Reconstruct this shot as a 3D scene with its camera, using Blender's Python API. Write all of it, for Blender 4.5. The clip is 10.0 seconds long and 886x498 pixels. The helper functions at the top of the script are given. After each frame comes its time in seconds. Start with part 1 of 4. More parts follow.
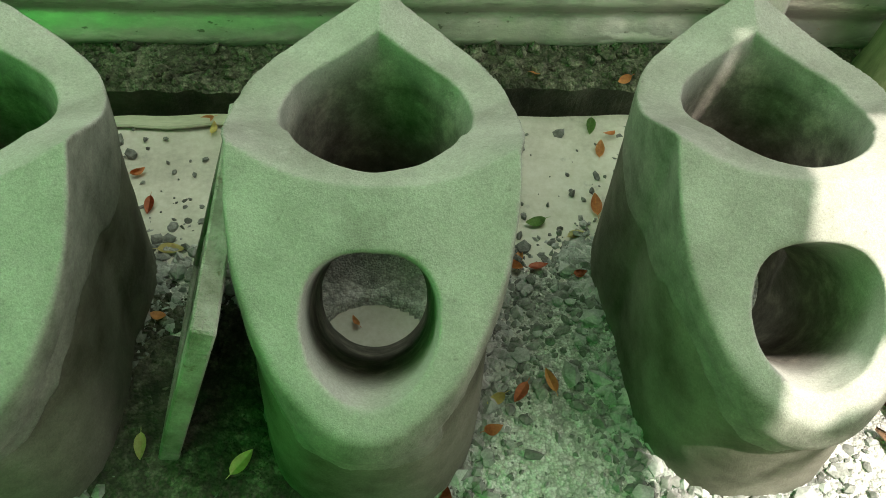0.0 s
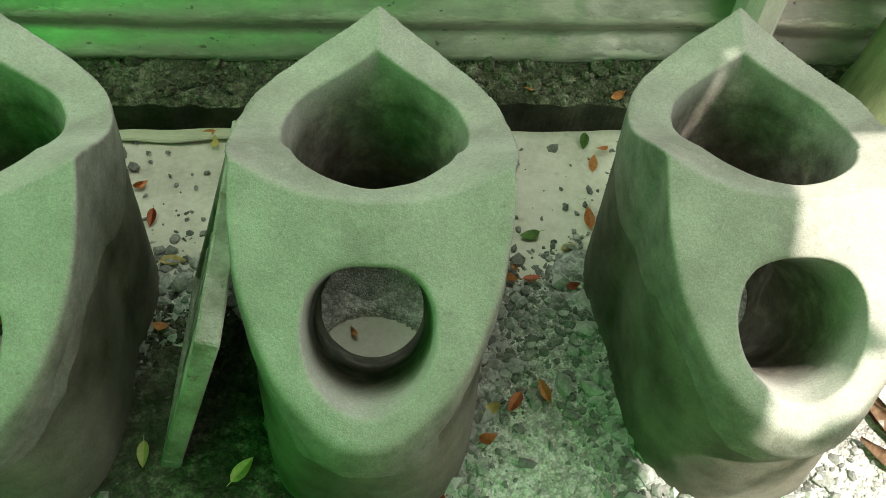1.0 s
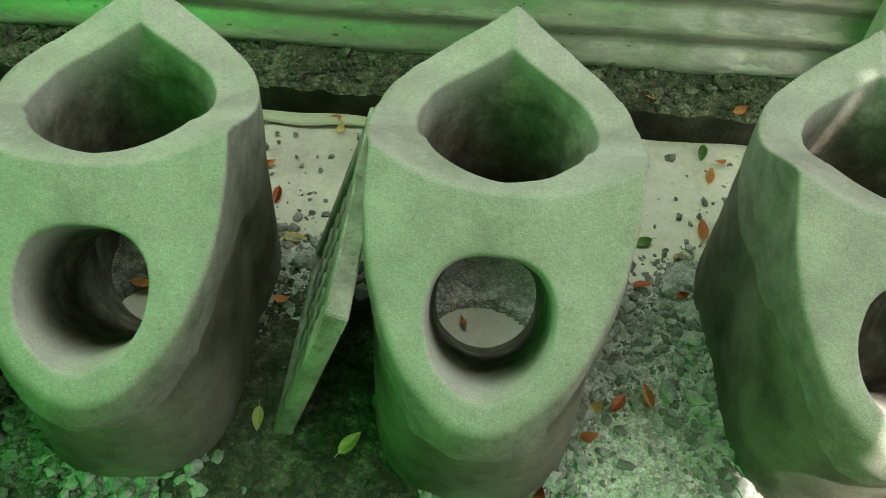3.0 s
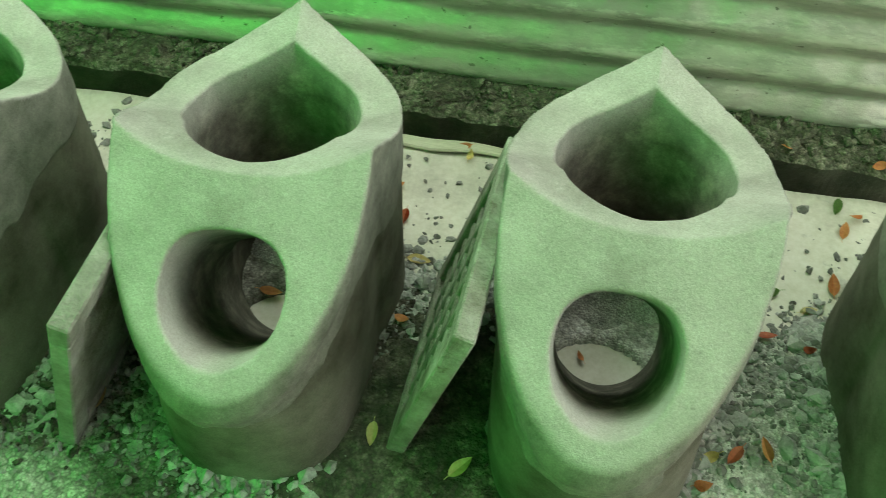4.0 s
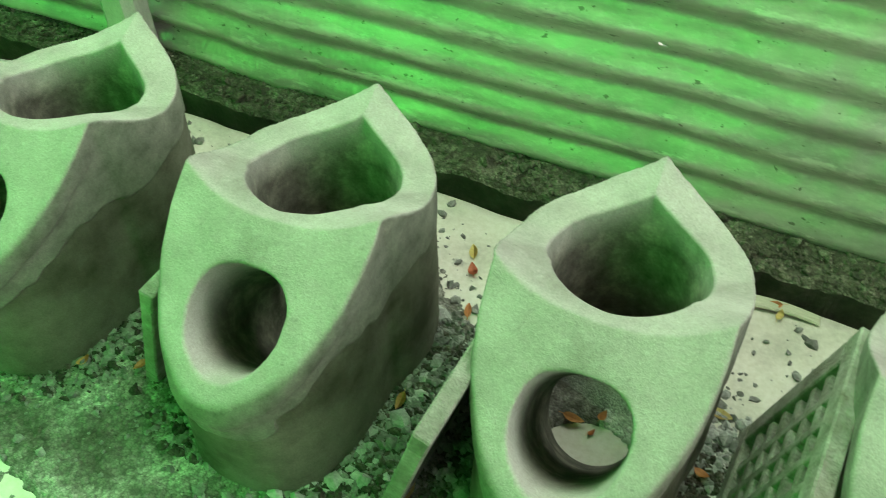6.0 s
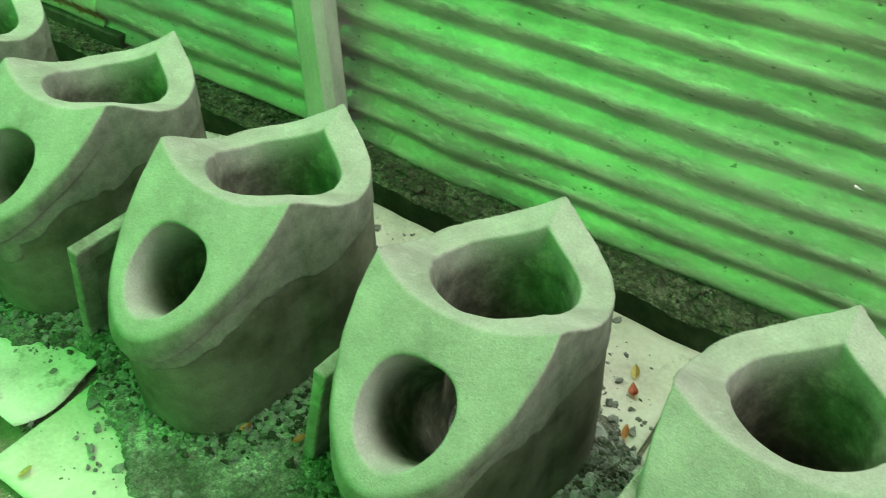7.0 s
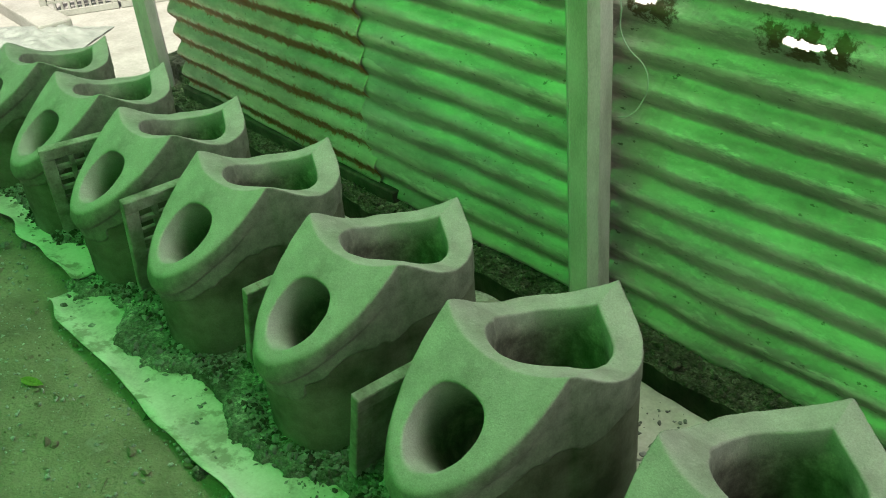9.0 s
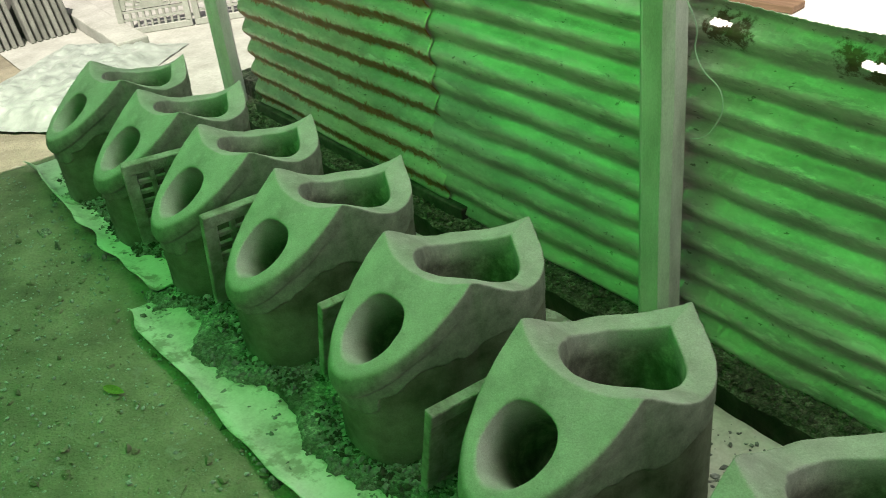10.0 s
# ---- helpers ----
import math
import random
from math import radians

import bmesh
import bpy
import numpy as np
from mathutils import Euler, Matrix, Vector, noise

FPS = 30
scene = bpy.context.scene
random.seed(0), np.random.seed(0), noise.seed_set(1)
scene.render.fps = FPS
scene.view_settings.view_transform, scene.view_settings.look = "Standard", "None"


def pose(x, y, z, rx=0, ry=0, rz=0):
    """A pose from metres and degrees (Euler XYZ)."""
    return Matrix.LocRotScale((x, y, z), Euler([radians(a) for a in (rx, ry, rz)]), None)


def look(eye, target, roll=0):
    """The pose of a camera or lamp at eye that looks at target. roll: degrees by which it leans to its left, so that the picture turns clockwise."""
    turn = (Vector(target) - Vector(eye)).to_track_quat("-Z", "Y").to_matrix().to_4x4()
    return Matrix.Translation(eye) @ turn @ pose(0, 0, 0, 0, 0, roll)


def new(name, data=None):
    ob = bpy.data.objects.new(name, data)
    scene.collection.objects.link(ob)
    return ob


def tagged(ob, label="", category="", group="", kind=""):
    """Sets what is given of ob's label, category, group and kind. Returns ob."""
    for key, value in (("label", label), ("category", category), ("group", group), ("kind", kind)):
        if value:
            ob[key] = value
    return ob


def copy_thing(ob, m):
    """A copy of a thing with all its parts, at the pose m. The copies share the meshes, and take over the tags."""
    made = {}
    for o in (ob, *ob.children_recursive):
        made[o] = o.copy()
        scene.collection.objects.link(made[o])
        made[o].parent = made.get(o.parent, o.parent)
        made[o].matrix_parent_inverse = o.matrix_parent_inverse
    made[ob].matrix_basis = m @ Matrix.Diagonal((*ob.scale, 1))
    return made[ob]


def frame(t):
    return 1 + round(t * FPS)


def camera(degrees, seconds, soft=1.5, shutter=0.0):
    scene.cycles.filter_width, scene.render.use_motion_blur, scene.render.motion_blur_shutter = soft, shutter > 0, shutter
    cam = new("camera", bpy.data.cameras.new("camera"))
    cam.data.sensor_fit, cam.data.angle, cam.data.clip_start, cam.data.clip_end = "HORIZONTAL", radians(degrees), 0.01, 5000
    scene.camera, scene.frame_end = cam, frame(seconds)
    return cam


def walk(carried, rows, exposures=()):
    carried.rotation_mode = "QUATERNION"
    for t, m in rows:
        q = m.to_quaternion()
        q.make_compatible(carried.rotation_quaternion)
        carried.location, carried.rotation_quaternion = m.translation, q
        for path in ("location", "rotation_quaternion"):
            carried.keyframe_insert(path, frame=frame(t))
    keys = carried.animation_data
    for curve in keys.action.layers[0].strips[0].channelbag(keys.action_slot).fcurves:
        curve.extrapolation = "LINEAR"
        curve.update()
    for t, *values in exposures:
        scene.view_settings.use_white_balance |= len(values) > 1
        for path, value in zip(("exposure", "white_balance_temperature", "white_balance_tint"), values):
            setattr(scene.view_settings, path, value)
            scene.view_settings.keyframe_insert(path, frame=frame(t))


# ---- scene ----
cam = camera(50.4, 10.0, 0.9, 0.25)
PATH = [
    (0.0, -0.0123, -0.7892, 1.3600, 36.42, -3.30, -3.50),
    (0.5, -0.0164, -0.7969, 1.3819, 36.64, -3.16, -3.38),
    (1.0, -0.0167, -0.8056, 1.3951, 36.93, -3.62, -3.52),
    (1.5, -0.0180, -0.8239, 1.4047, 37.06, -3.96, -3.05),
    (2.0, -0.0384, -0.8305, 1.4029, 36.48, -3.53, -1.65),
    (3.5, -0.0945, -0.8454, 1.4183, 37.28, -1.84, 6.56),
    (4.0, -0.1214, -0.8578, 1.4179, 38.48, -0.66, 10.56),
    (4.5, -0.1697, -0.8699, 1.4458, 38.72, 0.89, 15.37),
    (5.0, -0.2185, -0.8733, 1.4772, 40.06, 1.64, 18.75),
    (6.5, -0.4265, -0.9071, 1.5660, 45.35, 1.23, 30.49),
    (7.0, -0.4455, -0.9313, 1.5780, 48.83, 1.51, 36.25),
    (7.5, -0.4967, -0.9853, 1.6150, 50.82, 0.97, 39.94),
    (8.0, -0.5268, -1.0061, 1.6329, 54.17, 2.28, 43.50),
    (8.5, -0.5364, -1.0232, 1.6544, 56.72, 3.46, 46.24),
    (9.0, -0.5429, -1.0422, 1.6754, 58.20, 4.59, 49.16),
    (9.5, -0.5405, -1.0608, 1.6947, 58.97, 4.89, 50.51),
    (10.0, -0.5473, -1.0841, 1.7134, 59.20, 5.82, 52.51),
]
EXPOSURES = [(0.0, 0.95), (2.0, 0.95), (3.5, 1.25), (4.5, 1.6), (6.5, 1.6), (7.5, 1.33), (8.5, 0.78), (10.0, 0.63)]
walk(cam, [(t, pose(x, y, z, rx, ry, rz)) for t, x, y, z, rx, ry, rz in PATH], EXPOSURES)

# ---- light: hazy sky, one sun, area lamps added for green and neutral daylight ----
SUN_DIR = Vector((0.33, -0.36, 1.0)).normalized()
world = bpy.data.worlds.new("sky")
scene.world = world
world.use_nodes = True
wn = world.node_tree
sky = wn.nodes.new("ShaderNodeTexSky")
sky.sky_type, sky.sun_disc = "NISHITA", False
sky.sun_elevation = math.asin(SUN_DIR.z)
sky.sun_rotation = math.atan2(SUN_DIR.x, SUN_DIR.y)
sky.dust_density, sky.air_density, sky.ozone_density = 7.0, 0.6, 0.3
wn.links.new(sky.outputs[0], wn.nodes["Background"].inputs[0])
wn.nodes["Background"].inputs[1].default_value = 0.05

sun = new("sun", bpy.data.lights.new("sun", "SUN"))
sun.data.energy, sun.data.angle, sun.data.color = 5.0, radians(0.5), (1.0, 0.93, 0.82)
sun.matrix_world = look(SUN_DIR * 10, (0, 0, 0))


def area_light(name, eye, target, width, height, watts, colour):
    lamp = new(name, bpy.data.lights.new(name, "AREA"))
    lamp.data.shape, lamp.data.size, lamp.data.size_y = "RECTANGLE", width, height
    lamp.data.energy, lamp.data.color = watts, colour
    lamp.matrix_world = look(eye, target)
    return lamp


# Lamp added under the roof for the green cast; its source is unseen.
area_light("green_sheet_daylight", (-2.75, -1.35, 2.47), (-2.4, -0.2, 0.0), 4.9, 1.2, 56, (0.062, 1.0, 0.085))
# Two added lamps stand in for sky over the wall and open end.
area_light("gap_daylight", (-1.8, 0.84, 2.12), (-1.8, 0.10, 0.3), 6.0, 0.9, 34, (0.87, 1.0, 0.80))
area_light("side_daylight", (2.5, -0.5, 1.5), (-0.5, 0.0, 0.3), 2.2, 1.6, 15, (0.84, 1.0, 0.78))


# ---- node materials ----
def material(name):
    m = bpy.data.materials.new(name)
    m.use_nodes = True
    nt = m.node_tree
    return m, nt, nt.nodes["Principled BSDF"]


def nd(nt, kind, **values):
    n = nt.nodes.new(kind)
    for key, value in values.items():
        if key.startswith("in_"):
            n.inputs[key[3:].replace("_", " ")].default_value = value
    return n


def coords(nt, stretch=(1, 1, 1)):
    tc = nt.nodes.new("ShaderNodeTexCoord")
    oi = nt.nodes.new("ShaderNodeObjectInfo")
    sc = nt.nodes.new("ShaderNodeVectorMath")
    sc.operation = "SCALE"
    sc.inputs[0].default_value = (37.0, 53.0, 71.0)
    nt.links.new(oi.outputs["Random"], sc.inputs["Scale"])
    add = nt.nodes.new("ShaderNodeVectorMath")
    nt.links.new(tc.outputs["Object"], add.inputs[0])
    nt.links.new(sc.outputs[0], add.inputs[1])
    mp = nt.nodes.new("ShaderNodeMapping")
    mp.inputs["Scale"].default_value = stretch
    nt.links.new(add.outputs[0], mp.inputs["Vector"])
    return mp.outputs[0]


def noise_tex(nt, vec, scale, detail=4.0, rough=0.55):
    n = nd(nt, "ShaderNodeTexNoise", in_Scale=scale, in_Detail=detail, in_Roughness=rough)
    nt.links.new(vec, n.inputs["Vector"])
    return n.outputs["Fac"]


def ramp(nt, fac, stops):
    r = nt.nodes.new("ShaderNodeValToRGB")
    el = r.color_ramp.elements
    while len(el) < len(stops):
        el.new(0.5)
    for e, (pos, col) in zip(el, stops):
        e.position, e.color = pos, (*col, 1) if len(col) == 3 else col
    nt.links.new(fac, r.inputs[0])
    return r.outputs[0]


def mix(nt, fac, a, b, blend="MIX"):
    m = nt.nodes.new("ShaderNodeMix")
    m.data_type, m.blend_type = "RGBA", blend
    for sock, v in ((m.inputs[0], fac), (m.inputs[6], a), (m.inputs[7], b)):
        if isinstance(v, (int, float)):
            sock.default_value = v
        elif isinstance(v, tuple):
            sock.default_value = (*v, 1)
        else:
            nt.links.new(v, sock)
    return m.outputs[2]


def bump(nt, bsdf, layers):
    last = None
    for fac, strength, dist in layers:
        b = nd(nt, "ShaderNodeBump", in_Strength=strength, in_Distance=dist)
        nt.links.new(fac, b.inputs["Height"])
        if last:
            nt.links.new(last, b.inputs["Normal"])
        last = b.outputs[0]
    nt.links.new(last, bsdf.inputs["Normal"])


def mottled(name, dark, mid, light, big, fine, rough=0.9, grain=(0.5, 0.002), stretch=(1, 1, 1), spots=None, metallic=0.0):
    """A matt surface with stains at one scale and grain at another."""
    m, nt, b = material(name)
    v = coords(nt, stretch)
    stain = noise_tex(nt, v, big, 5.0, 0.6)
    g = noise_tex(nt, v, fine, 3.0, 0.7)
    col = ramp(nt, stain, [(0.3, dark), (0.5, mid), (0.72, light)])
    col = mix(nt, 0.4, col, ramp(nt, g, [(0.3, (0.34,) * 3), (0.7, (0.66,) * 3)]), "OVERLAY")
    if spots:
        s = noise_tex(nt, v, spots[0], 6.0, 0.65)
        col = mix(nt, ramp(nt, s, [(spots[1], (0,) * 3), (spots[1] + 0.08, (1,) * 3)]), col, spots[2])
    nt.links.new(col, b.inputs["Base Color"])
    b.inputs["Roughness"].default_value, b.inputs["Metallic"].default_value = rough, metallic
    bump(nt, b, [(stain, 0.25, 0.004), (g, *grain)])
    return m


def object_tint(m, low, high):
    """Vary a material's colour a little from one object to the next."""
    nt, b = m.node_tree, m.node_tree.nodes["Principled BSDF"]
    src = b.inputs["Base Color"].links[0].from_socket
    oi = nt.nodes.new("ShaderNodeObjectInfo")
    nt.links.new(mix(nt, 1.0, src, ramp(nt, oi.outputs["Random"], [(0, (low,) * 3), (1, (high,) * 3)]), "MULTIPLY"), b.inputs["Base Color"])
    return m


def cast_concrete():
    """Trowelled on face and rim, rough and stained on the sides, sandy mortar darkened for shade in the hollows."""
    m, nt, b = material("cast_concrete")
    tc = nt.nodes.new("ShaderNodeTexCoord")
    v = tc.outputs["Object"]
    big, mid = noise_tex(nt, v, 6.0, 5.0, 0.6), noise_tex(nt, v, 22.0, 5.0, 0.65)
    grain, pits = noise_tex(nt, v, 480.0, 2.0, 0.7), noise_tex(nt, v, 60.0, 2.0, 0.5)
    sand = noise_tex(nt, v, 230.0, 3.0, 0.75)
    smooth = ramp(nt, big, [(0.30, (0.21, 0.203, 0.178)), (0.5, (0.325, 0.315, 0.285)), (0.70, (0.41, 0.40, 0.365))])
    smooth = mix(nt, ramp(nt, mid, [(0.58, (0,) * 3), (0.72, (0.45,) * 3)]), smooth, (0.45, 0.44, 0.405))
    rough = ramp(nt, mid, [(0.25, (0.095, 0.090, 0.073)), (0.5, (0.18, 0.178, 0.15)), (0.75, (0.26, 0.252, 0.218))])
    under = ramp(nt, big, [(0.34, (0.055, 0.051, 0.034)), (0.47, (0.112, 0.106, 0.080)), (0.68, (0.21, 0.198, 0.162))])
    # Sandy mortar of the hollows, its tone lowered to imitate their shade.
    raw_shaded = ramp(nt, mid, [(0.3, (0.052, 0.047, 0.037)), (0.5, (0.118, 0.108, 0.088)), (0.7, (0.25, 0.23, 0.187))])
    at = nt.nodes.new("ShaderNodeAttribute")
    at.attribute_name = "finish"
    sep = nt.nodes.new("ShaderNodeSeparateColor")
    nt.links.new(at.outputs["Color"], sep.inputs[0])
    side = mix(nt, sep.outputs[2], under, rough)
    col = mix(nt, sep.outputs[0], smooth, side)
    col = mix(nt, sep.outputs[1], col, raw_shaded)
    col = mix(nt, ramp(nt, pits, [(0.69, (0,) * 3), (0.76, (0.35,) * 3)]), col, (0.11, 0.10, 0.085))
    col = mix(nt, 0.38, col, ramp(nt, grain, [(0.3, (0.33,) * 3), (0.7, (0.67,) * 3)]), "OVERLAY")
    col = mix(nt, 0.32, col, ramp(nt, sand, [(0.32, (0.30,) * 3), (0.68, (0.70,) * 3)]), "OVERLAY")
    nt.links.new(col, b.inputs["Base Color"])
    b.inputs["Roughness"].default_value = 0.93
    bump(nt, b, [(mid, 0.35, 0.005), (pits, 0.30, 0.003), (sand, 0.5, 0.0020), (grain, 0.35, 0.0018)])
    return m


def crumbly(name, dark, mid, light, patch, cells, depth=0.006):
    """Powder and broken crumbs of two sizes, packed together."""
    m, nt, b = material(name)
    v = coords(nt)
    stain = noise_tex(nt, v, patch, 6.0, 0.65)
    col = ramp(nt, stain, [(0.34, dark), (0.5, mid), (0.64, light)])
    layers = [(stain, 0.4, 0.006)]
    for size, share in ((cells, 0.55), (cells * 2.7, 0.45)):
        vo = nd(nt, "ShaderNodeTexVoronoi", in_Scale=size)
        nt.links.new(v, vo.inputs["Vector"])
        bw = nt.nodes.new("ShaderNodeRGBToBW")
        nt.links.new(vo.outputs["Color"], bw.inputs[0])
        col = mix(nt, share, col, ramp(nt, bw.outputs[0], [(0.2, (0.28,) * 3), (0.8, (0.72,) * 3)]), "OVERLAY")
        # Gaps between crumbs are darkened in the colour, imitating shade there.
        col = mix(nt, ramp(nt, vo.outputs["Distance"], [(0.5, (0,) * 3), (0.78, (0.4,) * 3)]), col, tuple(c * 0.5 for c in dark))
        lump = ramp(nt, vo.outputs["Distance"], [(0.1, (1,) * 3), (0.75, (0,) * 3)])
        layers.append((lump, 0.7, depth * cells / size))
    nt.links.new(col, b.inputs["Base Color"])
    b.inputs["Roughness"].default_value = 0.97
    bump(nt, b, layers)
    return m


CONCRETE = cast_concrete()
SLAB = object_tint(mottled("cement_panel", (0.14, 0.135, 0.105), (0.26, 0.255, 0.22), (0.42, 0.415, 0.37), 14.0, 120.0, 0.95, (0.9, 0.006), (1, 1, 1), (30.0, 0.62, (0.16, 0.15, 0.11))), 0.9, 1.1)
POST = mottled("precast_post", (0.36, 0.35, 0.31), (0.46, 0.45, 0.41), (0.55, 0.54, 0.50), 9.0, 180.0, 0.9, (0.35, 0.0015), (2, 2, 0.6))
# Gutter dirt, coloured near black to stand in for the trench's shade.
DIRT_SHADE = mottled("damp_gutter_side", (0.03, 0.03, 0.02), (0.065, 0.062, 0.044), (0.13, 0.122, 0.09), 11.0, 90.0, 0.85, (0.8, 0.005))
LEDGE = crumbly("dirty_ledge", (0.05, 0.056, 0.034), (0.12, 0.125, 0.08), (0.26, 0.26, 0.19), 11.0, 70.0, 0.010)
EARTH = mottled("packed_earth", (0.145, 0.125, 0.09), (0.22, 0.193, 0.14), (0.31, 0.278, 0.205), 5.0, 90.0, 0.98, (1.0, 0.010), (1, 1, 1), (15.0, 0.60, (0.26, 0.24, 0.20)))
BOARD = mottled("dusty_board", (0.44, 0.43, 0.36), (0.61, 0.59, 0.51), (0.70, 0.67, 0.61), 5.0, 90.0, 0.8, (0.2, 0.001), (1, 1, 1), (9.0, 0.61, (0.36, 0.35, 0.31)))
LATH = mottled("yellowed_lath", (0.36, 0.365, 0.25), (0.48, 0.485, 0.36), (0.58, 0.58, 0.46), 9.0, 120.0, 0.7, (0.3, 0.001), (0.4, 3, 3))
MAT = mottled("sheet_plastic", (0.38, 0.375, 0.33), (0.58, 0.575, 0.52), (0.66, 0.655, 0.61), 6.0, 120.0, 0.6, (0.35, 0.002), (1, 1, 1), (11.0, 0.525, (0.30, 0.29, 0.235)))
SOILED = mottled("soiled_mortar", (0.11, 0.112, 0.102), (0.20, 0.202, 0.187), (0.36, 0.362, 0.34), 25.0, 200.0, 0.97, (0.7, 0.003))
RUBBLE = mottled("broken_mortar", (0.22, 0.225, 0.215), (0.36, 0.365, 0.35), (0.54, 0.545, 0.52), 25.0, 200.0, 0.97, (0.7, 0.003))
DUST = crumbly("cement_dust", (0.38, 0.375, 0.35), (0.60, 0.59, 0.56), (0.80, 0.79, 0.75), 7.0, 95.0)
SLUMP = crumbly("slumped_mortar", (0.32, 0.318, 0.30), (0.56, 0.555, 0.53), (0.74, 0.73, 0.70), 16.0, 240.0, 0.004)
GRAVEL = crumbly("gritty_soil", (0.075, 0.072, 0.055), (0.19, 0.185, 0.16), (0.46, 0.45, 0.41), 6.0, 85.0)
YARD = mottled("pale_concrete_yard", (0.56, 0.54, 0.50), (0.66, 0.64, 0.60), (0.74, 0.72, 0.68), 1.5, 60.0, 0.9, (0.3, 0.003))


FARCEM = mottled("far_cement", (0.24, 0.235, 0.21), (0.30, 0.295, 0.27), (0.37, 0.36, 0.335), 5.0, 60.0, 0.92, (0.3, 0.003))


def sheet_metal(name, rust_level, paint, eaten=(), lines=0.0):
    """Dull zinc with streaks and rust; eaten: places round which the sheet has rusted through."""
    m, nt, b = material(name)
    v = coords(nt, (0.5, 1, 1))
    streak = noise_tex(nt, coords(nt, (1.2, 1, 5.0)), 5.0, 6.0, 0.65)
    fine = noise_tex(nt, v, 70.0, 4.0, 0.6)
    worn = noise_tex(nt, coords(nt, (1.5, 1, 4.0)), 22.0, 6.0, 0.7)
    col = ramp(nt, streak, [(0.28, tuple(c * 0.68 for c in paint)), (0.5, paint), (0.75, tuple(min(1, c * 1.2) for c in paint))])
    col = mix(nt, ramp(nt, worn, [(0.52, (0, 0, 0)), (0.66, (0.55,) * 3)]), col, (0.62, 0.61, 0.56))
    grime = noise_tex(nt, coords(nt, (0.7, 1, 1.4)), 3.2, 6.0, 0.7)
    col = mix(nt, ramp(nt, grime, [(0.38, (0.7,) * 3), (0.55, (0, 0, 0))]), col, tuple(c * 0.55 for c in paint))
    fleck = noise_tex(nt, coords(nt, (0.6, 1, 1.0)), 58.0, 3.0, 0.6)
    col = mix(nt, ramp(nt, fleck, [(0.66, (0, 0, 0)), (0.70, (0.8,) * 3)]), col, (0.10, 0.095, 0.07))
    rust = noise_tex(nt, coords(nt, (1.3, 1, 0.9)), 24.0, 9.0, 0.82)
    sep = nt.nodes.new("ShaderNodeSeparateXYZ")
    nt.links.new(nt.nodes.new("ShaderNodeTexCoord").outputs["Object"], sep.inputs[0])

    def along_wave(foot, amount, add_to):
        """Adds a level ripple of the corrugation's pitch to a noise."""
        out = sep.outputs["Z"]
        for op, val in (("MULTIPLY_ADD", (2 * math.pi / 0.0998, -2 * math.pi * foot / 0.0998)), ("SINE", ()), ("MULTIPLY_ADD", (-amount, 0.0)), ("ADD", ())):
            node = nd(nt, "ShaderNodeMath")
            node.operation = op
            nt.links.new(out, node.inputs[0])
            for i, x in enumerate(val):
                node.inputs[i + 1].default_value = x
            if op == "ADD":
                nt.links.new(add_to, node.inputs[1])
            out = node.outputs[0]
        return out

    # Pale lines along the wave crests are painted in as highlights.
    crest_glint = noise_tex(nt, coords(nt, (0.25, 1, 1)), 30.0, 6.0, 0.7)
    col = mix(nt, ramp(nt, along_wave(0.072, 0.16, crest_glint), [(0.63, (0, 0, 0)), (0.71, (0.6,) * 3)]), col, (0.70, 0.68, 0.62))
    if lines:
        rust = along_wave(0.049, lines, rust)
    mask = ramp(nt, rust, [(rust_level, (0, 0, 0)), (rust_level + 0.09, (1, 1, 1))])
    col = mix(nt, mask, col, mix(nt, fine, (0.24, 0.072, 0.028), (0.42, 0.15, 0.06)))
    mask = None
    ragged = ramp(nt, noise_tex(nt, coords(nt), 34.0, 6.0, 0.7), [(0.36, (0.05,) * 3), (0.62, (1,) * 3)])
    for x, y, z, size in eaten:
        tc = nt.nodes.new("ShaderNodeTexCoord")
        d = nt.nodes.new("ShaderNodeVectorMath")
        d.operation = "DISTANCE"
        d.inputs[1].default_value = (x, y, z)
        nt.links.new(tc.outputs["Object"], d.inputs[0])
        sub = nd(nt, "ShaderNodeMath")
        sub.operation = "MULTIPLY_ADD"
        nt.links.new(ragged, sub.inputs[0])
        sub.inputs[1].default_value = -size * 3.6
        nt.links.new(d.outputs["Value"], sub.inputs[2])
        spot = ramp(nt, sub.outputs[0], [(0.0, (1, 1, 1)), (0.02, (0, 0, 0))])
        mask = mix(nt, 1.0, mask, spot, "LIGHTEN") if mask else spot
    if mask:
        col = mix(nt, mask, col, mix(nt, fine, (0.06, 0.036, 0.02), (0.14, 0.085, 0.05)))
    nt.links.new(col, b.inputs["Base Color"])
    b.inputs["Roughness"].default_value = 0.42
    b.inputs["Metallic"].default_value = 0.35
    bump(nt, b, [(fine, 0.3, 0.001), (streak, 0.5, 0.005), (worn, 0.35, 0.003)])
    return m


ZINC = sheet_metal("weathered_zinc", 0.64, (0.49, 0.465, 0.415))
EATEN = sheet_metal("eaten_zinc", 0.64, (0.48, 0.45, 0.41), ((-1.58, 0.715, 0.957, 0.012), (-1.51, 0.715, 0.945, 0.013), (-1.43, 0.715, 0.945, 0.012), (-1.93, 0.715, 0.955, 0.014), (-1.88, 0.715, 0.95, 0.012)))
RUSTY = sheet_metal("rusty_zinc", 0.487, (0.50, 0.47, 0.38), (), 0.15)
ROOFING = sheet_metal("roof_zinc", 0.7, (0.12, 0.12, 0.11))


